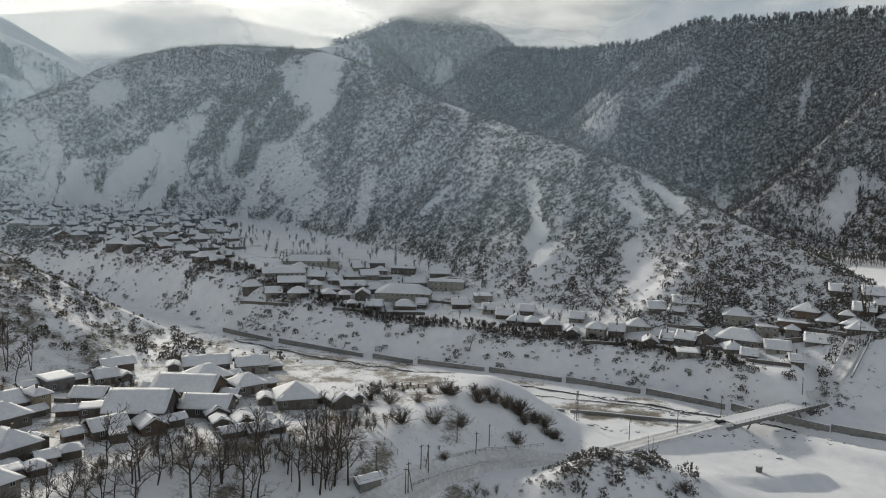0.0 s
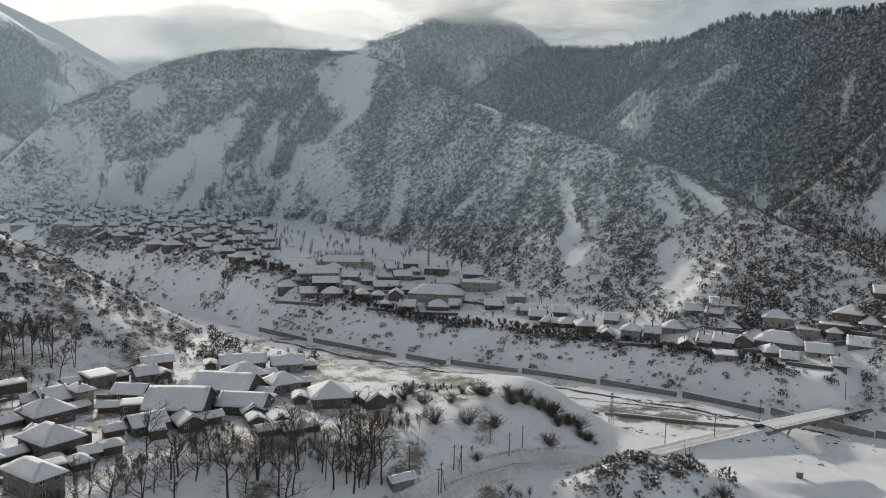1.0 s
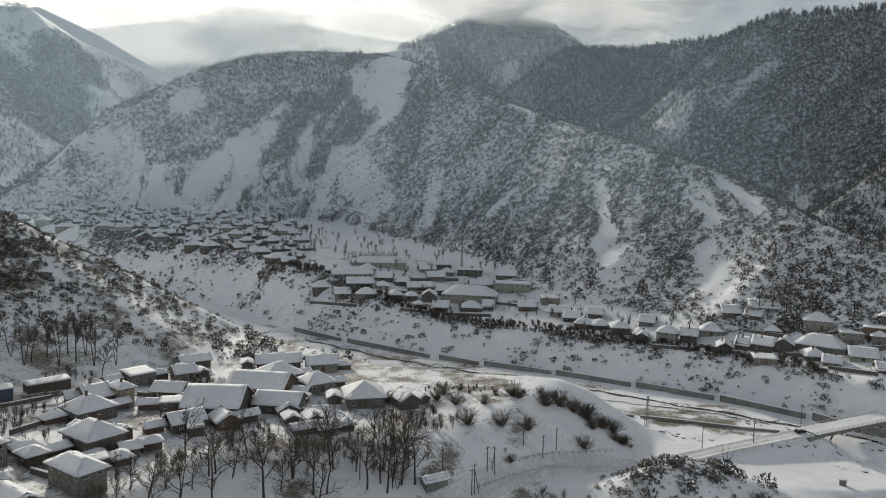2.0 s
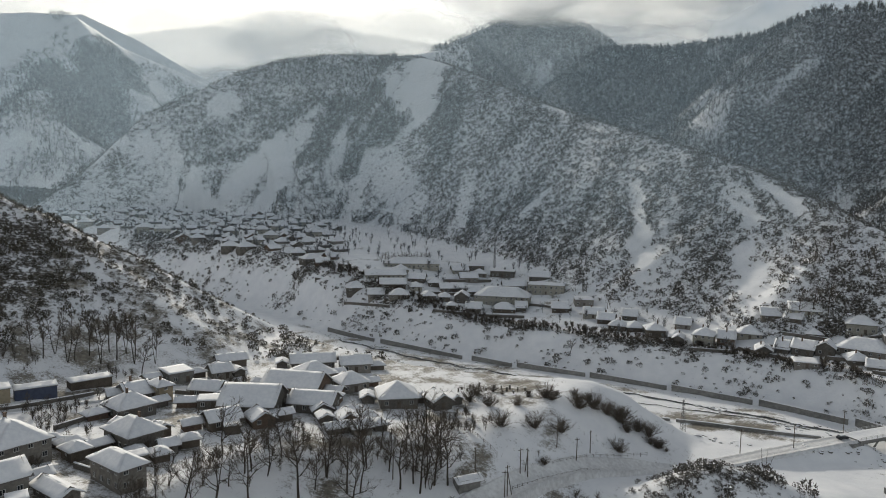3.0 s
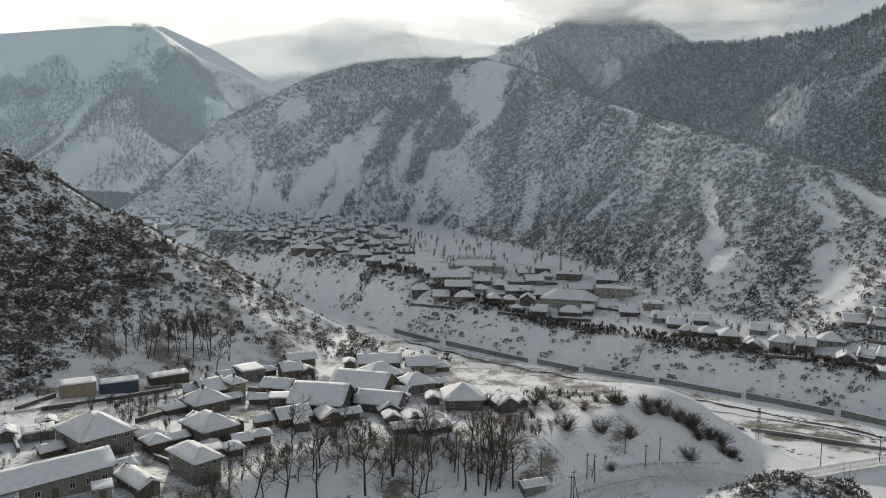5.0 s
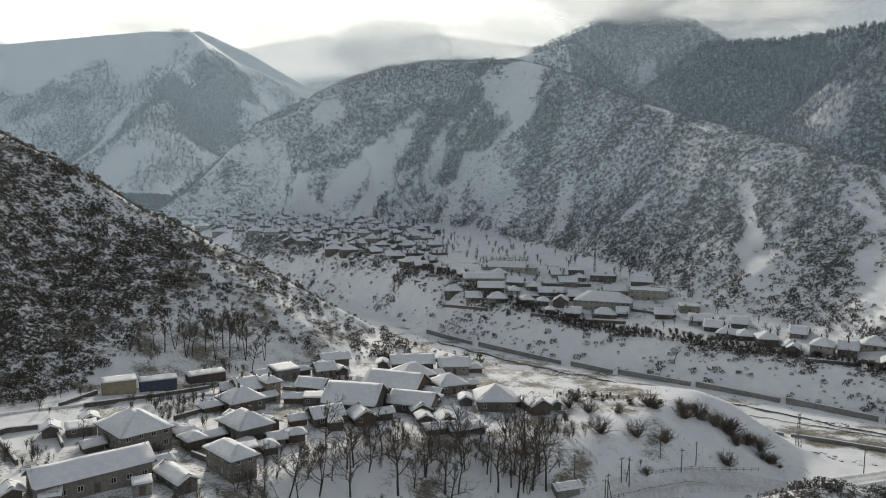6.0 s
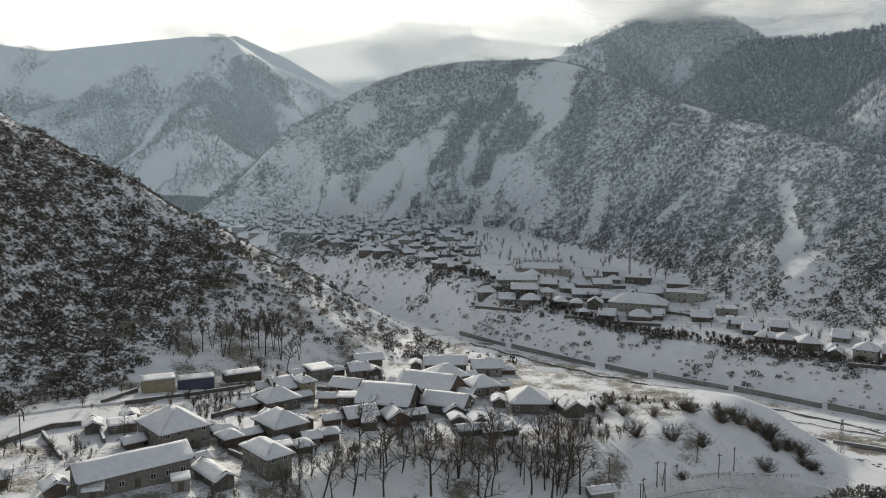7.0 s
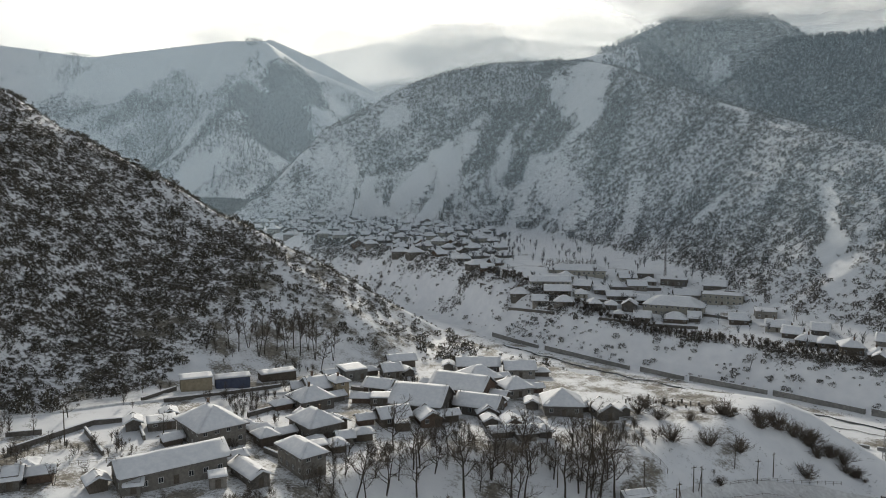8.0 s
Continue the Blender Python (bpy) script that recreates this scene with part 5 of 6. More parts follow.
# ---- river works, bridge, poles, walls ----
def snow_cap(bm, a, b, half, z0, z1, thick=0.16):
    """A strip of snow lying along a wall's top from a to b."""
    a, b = Vector((*a, 0)), Vector((*b, 0))
    d = (b - a).normalized()
    n = Vector((-d.y, d.x, 0)) * half
    top = Vector((0, 0, thick))
    A, B = a + Vector((0, 0, z0)), b + Vector((0, 0, z1))
    for p in ((A - n, B - n, B - n * 0.5 + top, A - n * 0.5 + top), (A - n * 0.5 + top, B - n * 0.5 + top, B + n * 0.5 + top, A + n * 0.5 + top), (A + n * 0.5 + top, B + n * 0.5 + top, B + n, A + n)):
        quad(bm, *p)


def wall_run(name, pts, thick, high, material, label, category, cap=True, foot=0.8, dip=0.0, group=""):
    """A wall along points of the plan: one panel a stretch, snow along its top."""
    xs, ys = np.array([p[0] for p in pts], float), np.array([p[1] for p in pts], float)
    zs = height(xs, ys)
    ob = thing(name, pose(xs[0], ys[0], zs[0]), label, category, group)
    o = Vector((xs[0], ys[0], zs[0]))
    for k in range(len(pts) - 1):
        a, b = Vector((xs[k], ys[k], zs[k])) - o, Vector((xs[k + 1], ys[k + 1], zs[k + 1])) - o
        d = Vector((b.x - a.x, b.y - a.y, 0)).normalized()
        n = Vector((-d.y, d.x, 0)) * thick / 2
        cuts = max(1, int((b - a).length / 3))
        bm = bmesh.new()
        ring = []
        rng = random.Random(k * 7 + int(abs(xs[0]) * 10))
        for i in range(cuts + 1):
            p = a.lerp(b, i / cuts)
            t = high - dip * i / cuts + rng.uniform(-0.05, 0.05)
            ring.append([bm.verts.new(q) for q in (p - n * 1.15 + Vector((0, 0, -foot)), p - n * 0.85 + Vector((0, 0, t)), p + n * 0.85 + Vector((0, 0, t)), p + n * 1.15 + Vector((0, 0, -foot)))])
        for A, B in zip(ring, ring[1:]):
            for j in range(3):
                bm.faces.new((A[j], B[j], B[j + 1], A[j + 1]))
        bm.faces.new(ring[0])
        bm.faces.new(ring[-1][::-1])
        bmesh.ops.recalc_face_normals(bm, faces=bm.faces)
        panel = part("panel", bm, material, ob)
        if cap:
            bm = bmesh.new()
            snow_cap(bm, a[:2], b[:2], thick * 0.55, a.z + high + 0.03, b.z + high - dip + 0.03)
            part("snow_cover", bm, SNOW, panel)
    return ob


RIVER_WALL = [((-49, 418), (-20, 394)), ((-16, 391), (28, 358)), ((33, 355), (52, 342)), ((54.5, 341), (84.5, 323)), ((86.5, 321.5), (116, 301)),
              ((118, 300), (145, 280)), ((147, 278.5), (171, 256)), ((173, 254.5), (182.5, 240)), ((183, 239.3), (195, 225.3)), ((195.5, 225), (212, 212.3)), ((212.5, 212), (240, 192))]
for a, b in RIVER_WALL:
    wall_run("retaining_wall", [a, b], 0.9, 2.7, CONCRETE, "grey concrete retaining wall along the river, snow on top", "retaining wall", True, 1.5, 0.7, "retaining walls along the river")
wall_run("dike", [(80, 262), (100.5, 256)], 0.8, 0.9, CONCRETE, "low concrete dike across the snowy riverbed", "dike")
wall_run("dike", [(102.5, 255), (113, 251), (136, 240.5), (148, 236)], 0.8, 1.0, CONCRETE, "low concrete dike across the snowy riverbed", "dike")
for k, run in enumerate(([(-138, 144), (-132, 149)], [(-130, 136), (-127.5, 149), (-125, 159), (-118.5, 163.5)], [(-124.5, 179), (-122, 193)], [(-123.5, 154), (-109, 141.5)],
                         [(-91, 179), (-84, 193)], [(-118.5, 181), (-106, 194.5), (-94, 208.5)], [(-72, 214.5), (-58, 212.5)], [(-118, 167), (-106, 153)], [(-75, 156), (-68.5, 152.5)])):
    wall_run("stone_wall", run, 0.6, 1.2, STONE, "low dry stone wall topped with snow", "wall", group="stone walls of the hamlet")
for run in (
    [(-28.4, 434.9), (-2.5, 431.9)],
    [(9.7, 425.4), (39.4, 427.6)],
    [(-40.5, 429.6), (-12.0, 411.8)],
    [(13.7, 397.9), (34.9, 392.7)],
    [(40.8, 391.0), (65.1, 386.1)],
    [(22.3, 452.7), (54.4, 459.7)],
    [(60.6, 454.1), (95.5, 444.2)],
    [(72.1, 410.8), (93.9, 394.4)],
    [(-62.9, 462.5), (-30.3, 432.6)],
    [(47.2, 424.4), (73.3, 427.9)],
    [(131.0, 314.8), (150.7, 306.6)],
    [(153.6, 312.7), (166.9, 293.2)],
    [(165.9, 313.5), (189.0, 296.4)],
    [(182.5, 290.5), (200.0, 277.8)],
    [(189.4, 270.3), (201.1, 256.3)],
    [(177.1, 317.5), (199.5, 299.1)],
    [(205.1, 285.1), (225.0, 273.0)],
    [(203.0, 300.1), (223.3, 286.3)],
    [(224.9, 280.5), (234.3, 263.6)],
):
    wall_run("yard_wall", run, 0.5, 1.5, STONE, "low brown yard wall with snow along its top", "wall", group="yard walls across the river")
wall_run("parapet", [(222, 246.5), (238, 256), (247, 263.5), (253.5, 272), (255.5, 281)], 0.5, 0.9, CONCRETE, "grey parapet along the bend of the road", "wall")


def bridge():
    a, b = Vector((152, 224, 0)), Vector((202, 242.5, 0))
    d = (b - a).normalized()
    n = (b - a).length
    ob = thing("bridge", pose(a.x, a.y, 6.0, 0, 0, math.degrees(math.atan2(d.y, d.x))), "straight concrete road bridge with railings, deep in snow", "bridge")
    bm = bmesh.new()
    box(bm, -2, -4, -0.9, n + 2, 4, -0.1)
    box(bm, -2, -3.2, -1.7, n + 2, -2.4, -0.9)
    box(bm, -2, 2.4, -1.7, n + 2, 3.2, -0.9)
    deck = part("deck", bm, CONCRETE, ob)
    bm = bmesh.new()
    for i in range(18):
        x0, x1 = -2 + (n + 4) * i / 18, -2 + (n + 4) * (i + 1) / 18
        quad(bm, (x0, -3.9, -0.08), (x1, -3.9, -0.08), (x1, -2.6, 0.12), (x0, -2.6, 0.12))
        quad(bm, (x0, -2.6, 0.12), (x1, -2.6, 0.12), (x1, 2.6, 0.12), (x0, 2.6, 0.12))
        quad(bm, (x0, 2.6, 0.12), (x1, 2.6, 0.12), (x1, 3.9, -0.08), (x0, 3.9, -0.08))
    part("snow_cover", bm, SNOW, deck, "packed snow on the roadway")
    for side in (-3.85, 3.85):
        bm = bmesh.new()
        for z in (0.55, 1.0):
            beam(bm, (-2, side, z), (n + 2, side, z), 0.05, 0.05, 5)
        rail = part("railing", bm, FRAME, ob)
        for k in range(22):
            bm = bmesh.new()
            x = -1.8 + (n + 3.6) * k / 21
            box(bm, x - 0.06, side - 0.06, -0.1, x + 0.06, side + 0.06, 1.05)
            part("post", bm, FRAME, rail)
    for x0, lean in ((9, -5), (n - 16, 4)):
        for side in (-2.8, 0, 2.8):
            bm = bmesh.new()
            beam(bm, (x0 + lean, side, -6.2), (x0, side, -0.9), 0.35, 0.35, 6)
            part("leg", bm, CONCRETE, ob)
            bm = bmesh.new()
            beam(bm, (x0 + lean, side, -6.2), (x0 + lean * 2.0, side, -0.9), 0.22, 0.22, 6)
            part("strut", bm, CONCRETE, ob)
    for x0, x1 in ((-6, -0.5), (n - 9, n + 4)):
        bm = bmesh.new()
        box(bm, x0, -4.2, -9.0, x1, 4.2, -0.92)
        part("abutment", bm, CONCRETE, ob)
    return ob


bridge()


def pole(x, y, tall, lean=0.0, brace=False):
    z = ground_at(x, y)
    ob = thing("utility_pole", pose(x, y, z, lean, 0, (x * 37) % 180), "weathered wooden utility pole with a crossarm in the snow" if not brace else "braced wooden utility pole beside the road", "pole", "utility poles")
    bm = bmesh.new()
    beam(bm, (0, 0, -1), (0, 0, tall), 0.16, 0.11, 7)
    part("post", bm, TIMBER, ob)
    bm = bmesh.new()
    box(bm, -0.8, -0.06, tall - 0.6, 0.8, 0.06, tall - 0.46)
    part("crossarm", bm, TIMBER, ob)
    for s in (-0.7, -0.3, 0.3, 0.7):
        bm = bmesh.new()
        beam(bm, (s, 0, tall - 0.46), (s, 0, tall - 0.26), 0.05, 0.03, 6)
        part("insulator", bm, FRAME, ob)
    if brace:
        bm = bmesh.new()
        beam(bm, (1.9, 0, -1), (0, 0, tall * 0.86), 0.14, 0.10, 6)
        part("brace", bm, TIMBER, ob)


for k, (x, y, tall) in enumerate(POLES + POLES_B):
    pole(x, y, tall, ((k * 37) % 5 - 2) * 0.7, k in (3, 5))


def pylon(x, y, tall):
    ob = thing("lattice_pylon", stand(x, y, 20), "tall grey steel lattice pylon on the riverbed", "pylon")
    w0, w1 = 0.75, 0.22
    for sx, sy in ((-1, -1), (1, -1), (1, 1), (-1, 1)):
        bm = bmesh.new()
        beam(bm, (sx * w0, sy * w0, -0.6), (sx * w1, sy * w1, tall), 0.07, 0.05, 5)
        part("leg", bm, STEEL, ob)
    n = 9
    for side in range(4):
        bm = bmesh.new()
        for k in range(n):
            z0, z1 = tall * k / n, tall * (k + 1) / n
            r0, r1 = w0 + (w1 - w0) * k / n, w0 + (w1 - w0) * (k + 1) / n
            c = [(-1, -1), (1, -1), (1, 1), (-1, 1)]
            p, q = c[side], c[(side + 1) % 4]
            beam(bm, (p[0] * r0, p[1] * r0, z0), (q[0] * r1, q[1] * r1, z1), 0.035, 0.035, 4)
            beam(bm, (q[0] * r0, q[1] * r0, z0), (p[0] * r1, p[1] * r1, z1), 0.035, 0.035, 4)
        part("bracing", bm, STEEL, ob)
    for z in (tall - 1.4, tall - 0.2):
        bm = bmesh.new()
        box(bm, -1.1, -0.05, z, 1.1, 0.05, z + 0.1)
        part("crossarm", bm, STEEL, ob)


STEEL = varied("galvanised_steel", (0.10, 0.10, 0.10), (0.20, 0.20, 0.20), 2.0, 0.6, 0.2)
pylon(100.5, 243.5, 12.0)
pylon(MAST[0], MAST[1], 18.0)


def fence(pts, gap, tall, label, rails=True):
    """A fence of leaning stakes along points of the plan."""
    rng = random.Random(int(abs(pts[0][0]) * 10))
    P = []
    for (x0, y0), (x1, y1) in zip(pts, pts[1:]):
        n = max(1, int(math.hypot(x1 - x0, y1 - y0) / gap))
        P += [(x0 + (x1 - x0) * i / n, y0 + (y1 - y0) * i / n) for i in range(n)]
    P.append(pts[-1])
    zs = height(np.array([p[0] for p in P]), np.array([p[1] for p in P]))
    ob = thing("fence", pose(P[0][0], P[0][1], zs[0]), label, "fence", "wooden fences")
    tops = []
    for (x, y), z in zip(P, zs):
        bm = bmesh.new()
        a = Vector((x - P[0][0], y - P[0][1], z - zs[0]))
        t = a + Vector((rng.uniform(-0.1, 0.1), rng.uniform(-0.1, 0.1), tall * rng.uniform(0.85, 1.1)))
        beam(bm, a - Vector((0, 0, 0.4)), t, 0.07, 0.055, 5)
        part("stake", bm, TIMBER, ob)
        tops.append((a, t))
    if rails:
        for f in (0.45, 0.9):
            bm = bmesh.new()
            for (a, t), (b, u) in zip(tops, tops[1:]):
                beam(bm, a.lerp(t, f), b.lerp(u, f), 0.035, 0.035, 4)
            part("rail", bm, TIMBER, ob)


fence([(27, 171.5), (38, 181), (49.5, 190), (56, 194)], 2.0, 1.2, "low stake fence along the snowy road")
fence([(41, 188), (53, 198), (69, 209), (77, 214)], 3.0, 1.1, "wire and stake fence at the field's foot")
fence([(16, 232), (40, 227), (60, 226)], 1.6, 1.3, "rough picket fence on the field's upper edge")
fence([(8, 225), (12, 205), (16, 190), (24, 180)], 2.4, 1.2, "leaning stake fence down the snowy slope")
fence([(-60, 150), (-52, 146), (-46, 141)], 2.0, 1.2, "low stake fence round a snowy yard")
fence([(-100, 138), (-92, 146), (-84, 141)], 2.0, 1.2, "low stake fence round a snowy yard")

for run in ([(-96, 168), (-84, 174), (-78, 171)], [(-40, 182), (-28, 176), (-18, 180)], [(-58, 172), (-50, 180)], [(-112, 134), (-104, 139), (-98, 134)]):
    fence(run, 1.8, 1.2, "rickety stake fence between snowy yards")
for k in range(6):
    xs = [60 + 21 * k, 70 + 21 * k, 79 + 21 * k]
    fence([(x, float(bank_line(x)) + 28) for x in xs], 2.2, 1.3, "brown stake fence along the terrace edge")


def car(x, y, yaw):
    ob = thing("car", stand(x, y, yaw, 0.05), "dark small car parked by the bridge, snow on its roof", "car")
    bm = bmesh.new()
    side = [(-2.0, 0.35), (-2.05, 0.75), (-1.95, 0.92), (-1.15, 1.0), (1.0, 0.98), (1.85, 0.86), (2.0, 0.6), (2.0, 0.35)]
    rows = [[bm.verts.new((px, s * 0.8, pz)) for px, pz in side] for s in (-1, 1)]
    for i in range(len(side)):
        j = (i + 1) % len(side)
        bm.faces.new((rows[0][i], rows[0][j], rows[1][j], rows[1][i]))
    bm.faces.new(rows[0][::-1])
    bm.faces.new(rows[1])
    bmesh.ops.recalc_face_normals(bm, faces=bm.faces)
    bmesh.ops.bevel(bm, geom=list(bm.edges), offset=0.05, segments=1, affect="EDGES")
    body = part("body", bm, CAR_PAINT, ob)
    bm = bmesh.new()
    low, top = [(-1.75, -0.74), (0.85, -0.74), (0.85, 0.74), (-1.75, 0.74)], [(-1.35, -0.6), (0.25, -0.6), (0.25, 0.6), (-1.35, 0.6)]
    A, B = [bm.verts.new((*p, 0.98)) for p in low], [bm.verts.new((*p, 1.44)) for p in top]
    for i in range(4):
        bm.faces.new((A[i], A[(i + 1) % 4], B[(i + 1) % 4], B[i]))
    bm.faces.new(B)
    part("cabin", bm, GLASS, ob, "dark glass cabin")
    bm = bmesh.new()
    box(bm, -1.38, -0.62, 1.445, 0.28, 0.62, 1.55)
    part("snow_cover", bm, SNOW, ob)
    for wx in (-1.3, 1.25):
        for s in (-1, 1):
            bm = bmesh.new()
            beam(bm, (wx, s * 0.66, 0.31), (wx, s * 0.86, 0.31), 0.31, 0.31, 14)
            wheel = part("wheel", bm, RUBBER, ob)
            bm = bmesh.new()
            beam(bm, (wx, s * 0.861, 0.31), (wx, s * 0.875, 0.31), 0.18, 0.17, 10)
            part("rim", bm, STEEL, wheel)
    for s in (-0.55, 0.55):
        bm = bmesh.new()
        box(bm, 1.96, s - 0.16, 0.62, 2.03, s + 0.16, 0.76)
        part("headlight", bm, FRAME, ob)


CAR_PAINT = varied("car_paint", (0.02, 0.022, 0.025), (0.03, 0.032, 0.036), 1.0, 0.25, 0.02)
RUBBER = varied("rubber", (0.015, 0.015, 0.015), (0.03, 0.03, 0.03), 4.0, 0.85, 0.1)
car(147.5, 223.2, 12)


def block(x, y):
    ob = thing("concrete_ring", stand(x, y, 25), "lone round concrete well ring standing in snow", "well ring")
    bm = bmesh.new()
    for r0, r1, z0, z1 in ((0.95, 0.95, -0.4, 1.7), (1.02, 1.02, 1.5, 1.75)):
        beam(bm, (0, 0, z0), (0, 0, z1), r0, r1, 20)
    part("ring", bm, CONCRETE, ob)
    bm = bmesh.new()
    beam(bm, (0, 0, 1.76), (0, 0, 1.9), 0.98, 0.8, 20)
    part("snow_cover", bm, SNOW, ob)


block(140.8, 190.9)


def rubble():
    rng = np.random.default_rng(5)
    x, y = rng.uniform(-60, 190, 6000), rng.uniform(200, 420, 6000)
    s = (y - bank_line(x)) * 0.8
    k = (s < -3) & (s > -60) & (fbm(x / 20 + y / 20, (y - x) / 60, 3, 95) > 0.08)
    x, y = x[k], y[k]
    kinds = []
    for i in range(5):
        bm = bmesh.new()
        bmesh.ops.create_icosphere(bm, subdivisions=1, radius=1)
        for v in bm.verts:
            v.co *= rng.uniform(0.7, 1.2)
        bm.verts.index_update()
        kinds.append((np.array([[v.co[:] for v in f.verts] for f in bm.faces]), np.array([f.normal.z > 0.72 for f in bm.faces])))
        bm.free()
    r = rng.uniform(0.25, 1.0, len(x)) ** 1.6
    scatter("river_stones", kinds, x, y, r, r * 0.6, [STONE, SNOW_CLUMP], "dark boulders along the icy stream bed", "stones", rng, 0.1)


rubble()


# ---- packed-snow roads with ruts and ploughed banks ----
def road_strip(line, half, label):
    P = []
    for (x0, y0), (x1, y1) in zip(line, line[1:]):
        n = max(2, int(math.hypot(x1 - x0, y1 - y0) / 1.2))
        P += [(x0 + (x1 - x0) * i / n, y0 + (y1 - y0) * i / n) for i in range(n)]
    P = np.array(P + [line[-1]])
    for k in range(6):
        P[1:-1] = (P[:-2] + 2 * P[1:-1] + P[2:]) / 4
    d = np.gradient(P, axis=0)
    d /= np.linalg.norm(d, axis=1)[:, None]
    nrm = np.column_stack([-d[:, 1], d[:, 0]])
    mid = height(P[:, 0], P[:, 1])
    rise = [(-1.32, -0.6), (-1.15, 0.30), (-1.0, 0.42), (-0.86, 0.20), (-0.55, 0.16), (-0.42, 0.08), (-0.26, 0.17), (0.0, 0.20), (0.26, 0.17), (0.42, 0.08), (0.55, 0.16), (0.86, 0.20), (1.0, 0.42), (1.15, 0.30), (1.32, -0.6)]
    rows = []
    for k, (u, z) in enumerate(rise):
        q = P + nrm * (u * half)
        wob = 0.10 * fbm(q[:, 0] / 2.5, q[:, 1] / 2.5, 2, 131) * (1.6 if abs(u) > 0.8 else 0.4)
        g = height(q[:, 0], q[:, 1])
        rows.append(np.column_stack([q, np.where(abs(u) > 1.05, g, np.maximum(mid, g)) + z + wob]))
    n, m = len(P), len(rows)
    co = np.concatenate(rows)
    i = (np.arange(m - 1)[:, None] * n + np.arange(n - 1)).ravel()
    me = sheet("road", co, np.column_stack([i, i + n, i + n + 1, i + 1])[:, ::-1], PACKED)
    me.polygons.foreach_set("use_smooth", np.ones(len(me.polygons), bool))
    return tagged(new("road", me), label, "road", kind="structure")


PACKED = varied("packed_snow", (0.52, 0.52, 0.53), (0.80, 0.81, 0.82), 0.8, 0.6, 0.5, 0.05, 0.05)
for line in ROADS:
    road_strip(line, 3.0, "packed snow road with wheel ruts and ploughed edges")


def gravestone(x, y, tall, yaw):
    ob = thing("gravestone", stand(x, y, yaw), "small dark upright gravestone in the snow", "gravestone", "gravestones by the riverbed")
    bm = bmesh.new()
    box(bm, -0.35, -0.09, -0.3, 0.35, 0.09, tall)
    bmesh.ops.bevel(bm, geom=[e for e in bm.edges if all(v.co.z > tall - 0.01 for v in e.verts)], offset=0.07, segments=2, affect="EDGES")
    part("slab", bm, STONE, ob)
    bm = bmesh.new()
    box(bm, -0.30, -0.10, tall + 0.005, 0.30, 0.10, tall + 0.09)
    part("snow_cover", bm, SNOW, ob)


for k, (x, y) in enumerate(STONES):
    gravestone(x, y, 1.0 + 0.12 * (k % 5), 20 + (k * 53) % 40)
house(stand(HUT[0], HUT[1], 25), 6, 3.4, 1.9, "gable", CONCRETE, random.Random(2), "hut", "small grey tin hut with snow against it", glazing=False, chimney=False, snow=0.08, category="hut")


# ---- low cloud lying on the peaks ----
def cloud_material():
    n = Nodes("cloud")
    t = n.t
    t.nodes.remove(n.b)
    out = [k for k in t.nodes if k.type == "OUTPUT_MATERIAL"][0]
    att = n.add("Attribute", attribute_name="veil")
    lump = n.noise(0.0045, 7, 0.6, (0.6, 1, 1.5))
    a = n.math("MULTIPLY", n.math("SUBTRACT", n.math("ADD", lump, att.outputs["Fac"]), 0.66), 2.4, True)
    thin, white, back, mix, glow = n.add("BsdfTransparent"), n.add("BsdfDiffuse"), n.add("BsdfTranslucent"), n.add("MixShader"), n.add("MixShader")
    white.inputs["Color"].default_value = back.inputs["Color"].default_value = (0.88, 0.89, 0.90, 1)
    mix.inputs[0].default_value = 0.6
    n.link(white.outputs[0], mix.inputs[1])
    n.link(back.outputs[0], mix.inputs[2])
    n.link(n.math("MULTIPLY", a, 0.8), glow.inputs[0])
    n.link(thin.outputs[0], glow.inputs[1])
    n.link(mix.outputs[0], glow.inputs[2])
    n.link(glow.outputs[0], out.inputs["Surface"])
    return n.m


CLOUD = cloud_material()


def low_cloud(x, y, z, wide, tall, yaw, label, full=0.62):
    """A bank of cloud: a swelling veil, thick along its middle and thinning to nothing at a ragged rim."""
    nx, ny = 48, 20
    u, v = np.meshgrid(np.linspace(-1, 1, nx), np.linspace(-1, 1, ny))
    u, v = u.ravel(), v.ravel()
    swell = 60 * fbm(u * 3 + x, v * 2 + y, 3, 141) + 90 * (1 - u * u)
    px, py, pz = u * wide / 2, -swell, v * tall / 2 + 0.08 * tall * fbm(u * 2.5 + x, v * 0 + y, 2, 143)
    c, s = math.cos(radians(yaw)), math.sin(radians(yaw))
    i = (np.arange(ny - 1)[:, None] * nx + np.arange(nx - 1)).ravel()
    me = sheet("low_cloud", np.column_stack([x + px * c - py * s, y + px * s + py * c, z + pz]), np.column_stack([i, i + 1, i + nx + 1, i + nx]), CLOUD)
    me.polygons.foreach_set("use_smooth", np.ones(len(me.polygons), bool))
    d = me.attributes.new("veil", "FLOAT", "POINT")
    rim = np.clip(1 - np.sqrt(u ** 4 + v * v), 0, 1)
    d.data.foreach_set("value", (full * smooth(rim / 0.75)).astype(np.float32))
    return tagged(new("low_cloud", me), label, "cloud", kind="structure")


low_cloud(-1000, 2950, 700, 2000, 420, 18, "bright low cloud lying across the far snowy peaks")
low_cloud(-250, 3300, 800, 1700, 380, 4, "bright low cloud lying across the far snowy peaks", 0.55)
low_cloud(410, 1690, 560, 950, 230, -10, "grey cloud sitting on the wooded summit", 0.68)
low_cloud(560, 2100, 600, 800, 200, -16, "grey cloud drifting behind the wooded ridge", 0.5)


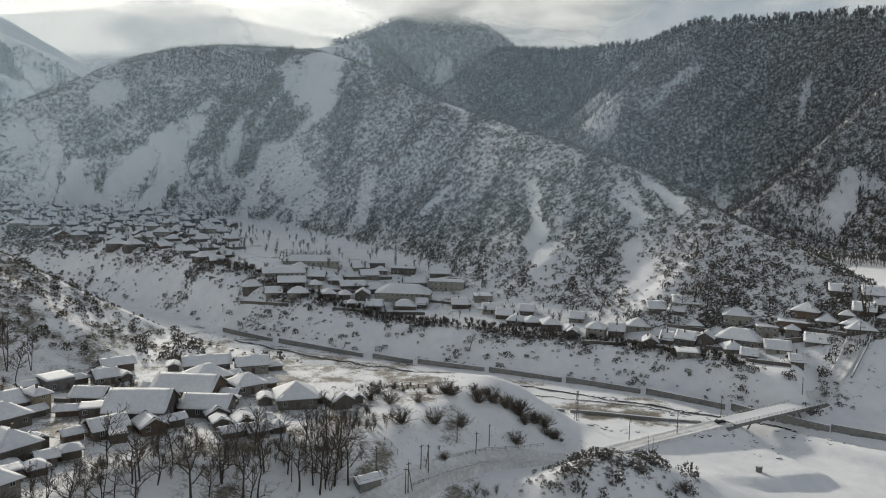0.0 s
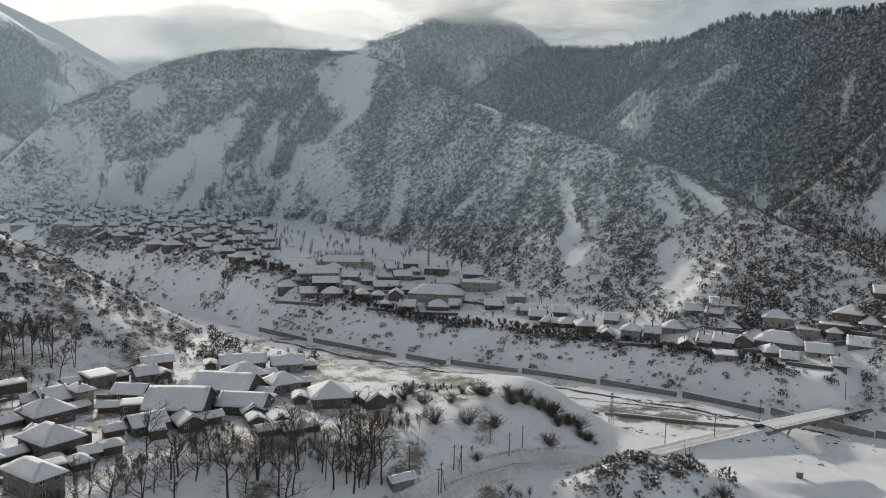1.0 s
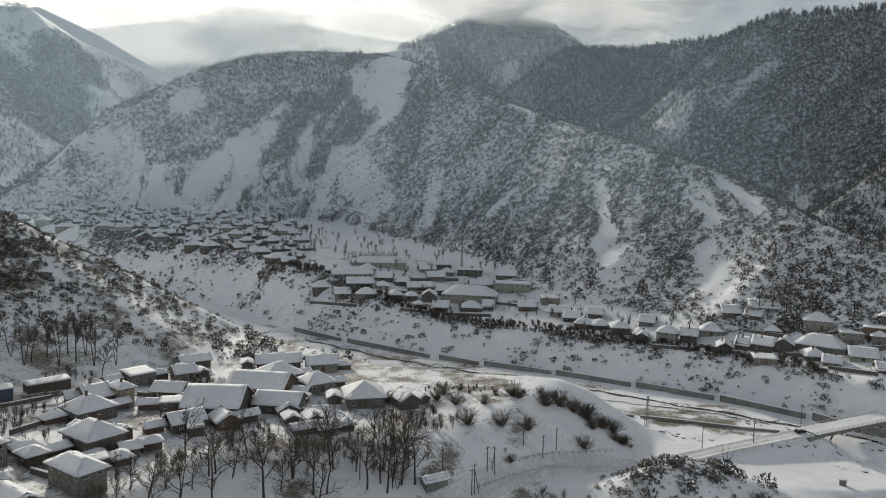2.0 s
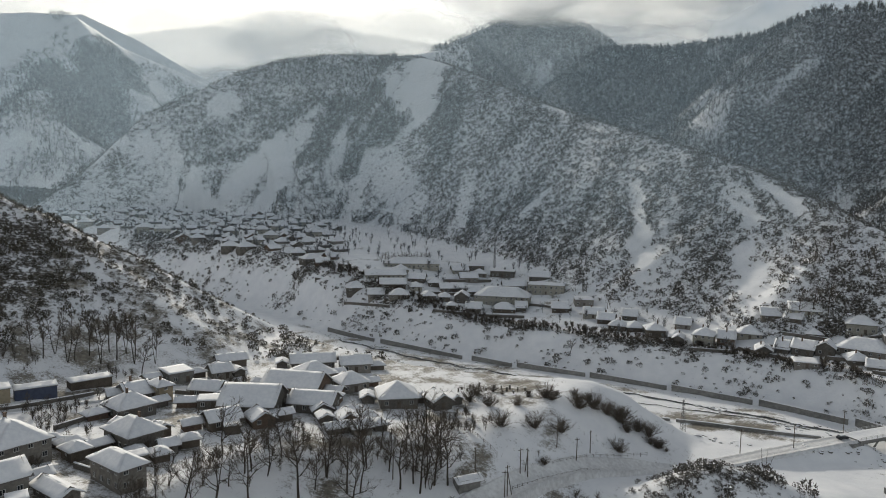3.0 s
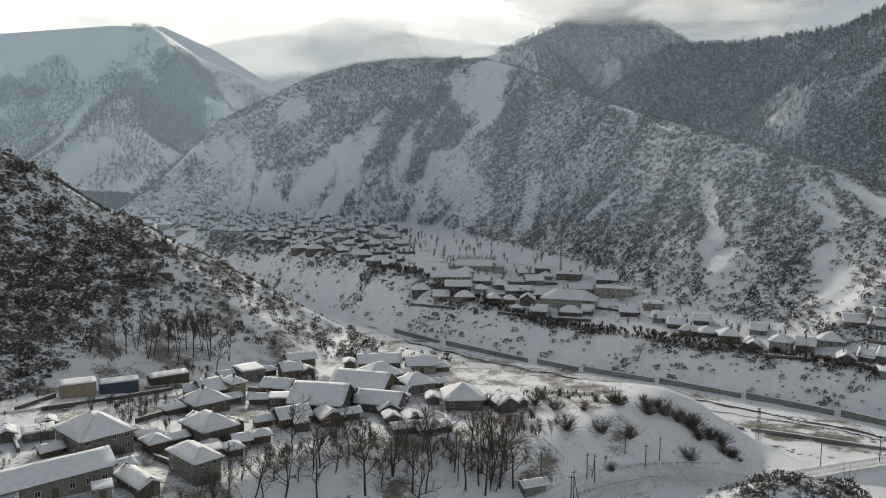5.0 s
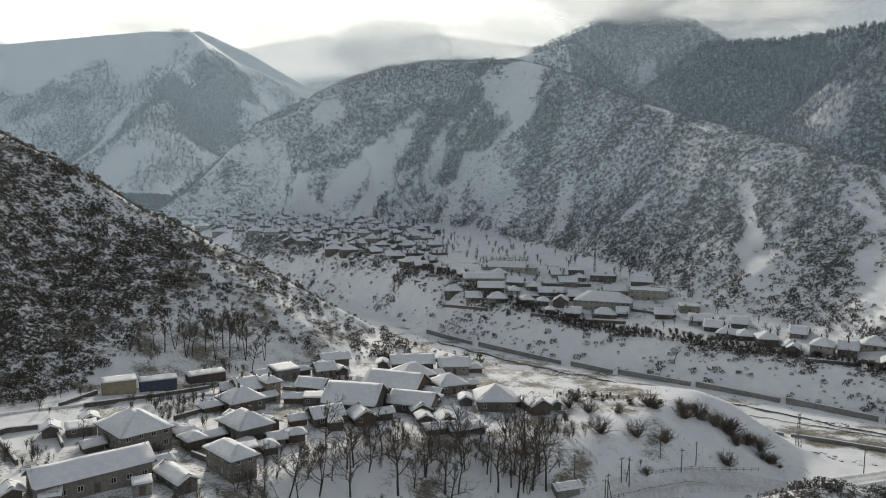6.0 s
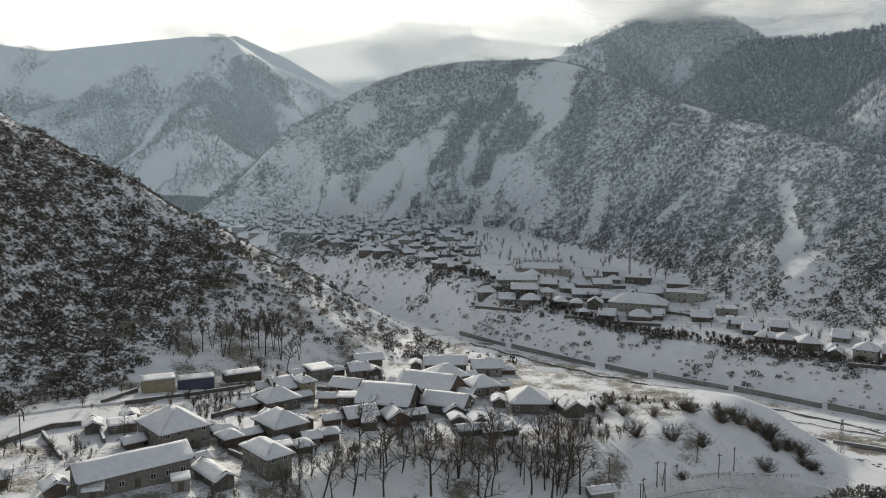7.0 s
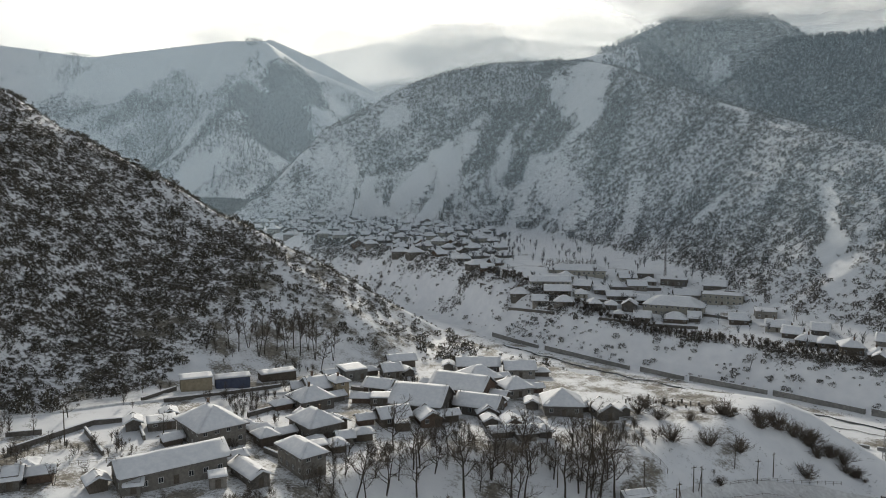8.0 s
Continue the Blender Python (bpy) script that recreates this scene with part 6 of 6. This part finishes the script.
# ---- thin tinted sheets imitating haze in the upper valley and against the wooded heights ----
def haze_material():
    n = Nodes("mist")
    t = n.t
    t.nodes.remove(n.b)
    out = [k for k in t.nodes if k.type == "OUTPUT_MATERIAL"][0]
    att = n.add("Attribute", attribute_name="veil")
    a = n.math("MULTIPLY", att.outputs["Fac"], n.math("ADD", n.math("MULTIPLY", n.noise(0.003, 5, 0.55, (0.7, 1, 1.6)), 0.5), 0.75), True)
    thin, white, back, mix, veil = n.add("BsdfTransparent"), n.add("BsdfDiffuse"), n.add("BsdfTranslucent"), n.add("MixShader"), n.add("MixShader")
    # the haze's blue-grey light is put into the sheet's own colour
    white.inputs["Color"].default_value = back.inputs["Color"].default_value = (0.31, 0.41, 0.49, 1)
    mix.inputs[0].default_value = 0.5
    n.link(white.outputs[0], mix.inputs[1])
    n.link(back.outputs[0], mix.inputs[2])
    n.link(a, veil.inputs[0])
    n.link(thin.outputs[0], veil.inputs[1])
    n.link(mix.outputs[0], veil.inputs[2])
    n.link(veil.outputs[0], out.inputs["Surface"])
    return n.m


HAZE = haze_material()


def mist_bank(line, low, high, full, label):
    """A see-through sheet imitating haze along a line of the plan, thinning out towards the ground, its top and its
    ends.
    """
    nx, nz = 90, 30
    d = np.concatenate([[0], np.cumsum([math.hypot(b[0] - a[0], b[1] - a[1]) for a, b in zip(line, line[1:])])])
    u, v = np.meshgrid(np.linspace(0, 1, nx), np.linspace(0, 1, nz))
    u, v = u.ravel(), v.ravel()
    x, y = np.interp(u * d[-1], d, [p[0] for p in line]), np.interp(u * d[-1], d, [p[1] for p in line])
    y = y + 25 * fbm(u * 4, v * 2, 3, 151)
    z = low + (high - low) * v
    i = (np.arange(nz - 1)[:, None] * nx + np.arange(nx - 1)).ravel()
    me = sheet("mist_bank", np.column_stack([x, y, z]), np.column_stack([i, i + 1, i + nx + 1, i + nx]), HAZE)
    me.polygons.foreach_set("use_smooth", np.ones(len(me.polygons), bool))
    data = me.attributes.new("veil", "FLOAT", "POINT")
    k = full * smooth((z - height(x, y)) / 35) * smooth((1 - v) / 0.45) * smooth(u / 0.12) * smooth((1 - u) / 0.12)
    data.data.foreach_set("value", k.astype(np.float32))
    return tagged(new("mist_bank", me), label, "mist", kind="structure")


# added layers of haze: each sheet pales and blues what lies behind it
mist_bank([(-1700, 820), (-900, 950), (-480, 1040), (-250, 1110), (0, 1130), (160, 1170), (330, 1230)], 40, 540, 0.11, "thin blue see-through sheet imitating haze in the upper valley")
mist_bank([(-560, 560), (-400, 620), (-250, 650), (-100, 620), (20, 560), (110, 470), (190, 380), (262, 300)], 20, 420, 0.20, "thin see-through sheet imitating haze over the village below the mountain")
mist_bank([(-480, 520), (-340, 560), (-200, 560), (-60, 520), (50, 470), (130, 400), (200, 330)], 20, 330, 0.14, "thin see-through sheet imitating haze over the village below the mountain")
mist_bank([(-2100, 1300), (-1300, 1420), (-560, 1480), (0, 1500), (420, 1560), (950, 1500)], 60, 640, 0.12, "thin blue see-through sheet imitating haze before the high ridges")
mist_bank([(140, 1120), (300, 880), (400, 700), (470, 480), (520, 300)], 30, 480, 0.16, "thin see-through sheet imitating haze against the wooded mountainside")


def stream(line, half):
    """Dark running water in a narrow bed, its edges wandering."""
    P = []
    for (x0, y0), (x1, y1) in zip(line, line[1:]):
        n = max(2, int(math.hypot(x1 - x0, y1 - y0) / 1.0))
        P += [(x0 + (x1 - x0) * i / n, y0 + (y1 - y0) * i / n) for i in range(n)]
    P = np.array(P + [line[-1]])
    d = np.gradient(P, axis=0)
    d /= np.linalg.norm(d, axis=1)[:, None]
    side = np.column_stack([-d[:, 1], d[:, 0]])
    P = P + side * (2.2 * fbm(P[:, 0] / 9, P[:, 1] / 9, 3, 161))[:, None]
    w = half * (1.0 + 0.9 * fbm(P[:, 0] / 5, P[:, 1] / 5, 3, 163)).clip(0.15, 2)
    z = height(P[:, 0], P[:, 1]) + lumps(P[:, 0], P[:, 1]) + 0.22
    rows = [np.column_stack([P + side * (u * w)[:, None], z]) for u in (-1, 0, 1)]
    n = len(P)
    i = (np.arange(2)[:, None] * n + np.arange(n - 1)).ravel()
    me = sheet("stream", np.concatenate(rows), np.column_stack([i, i + n, i + n + 1, i + 1])[:, ::-1], WATER)
    return tagged(new("stream", me), "narrow dark stream winding between snowy gravel banks", "water", kind="structure")


WATER = varied("dark_water", (0.012, 0.014, 0.014), (0.05, 0.05, 0.045), 0.8, 0.15, 0.3, None, 0.02)
for line, half in (([(-40, 392), (-5, 360), (30, 334), (58, 314), (90, 296), (116, 277), (140, 259), (160, 243), (178, 228), (205, 205)], 0.8),
                   ([(60, 300), (84, 285), (104, 274), (128, 262), (150, 246)], 0.35)):
    stream(line, half)
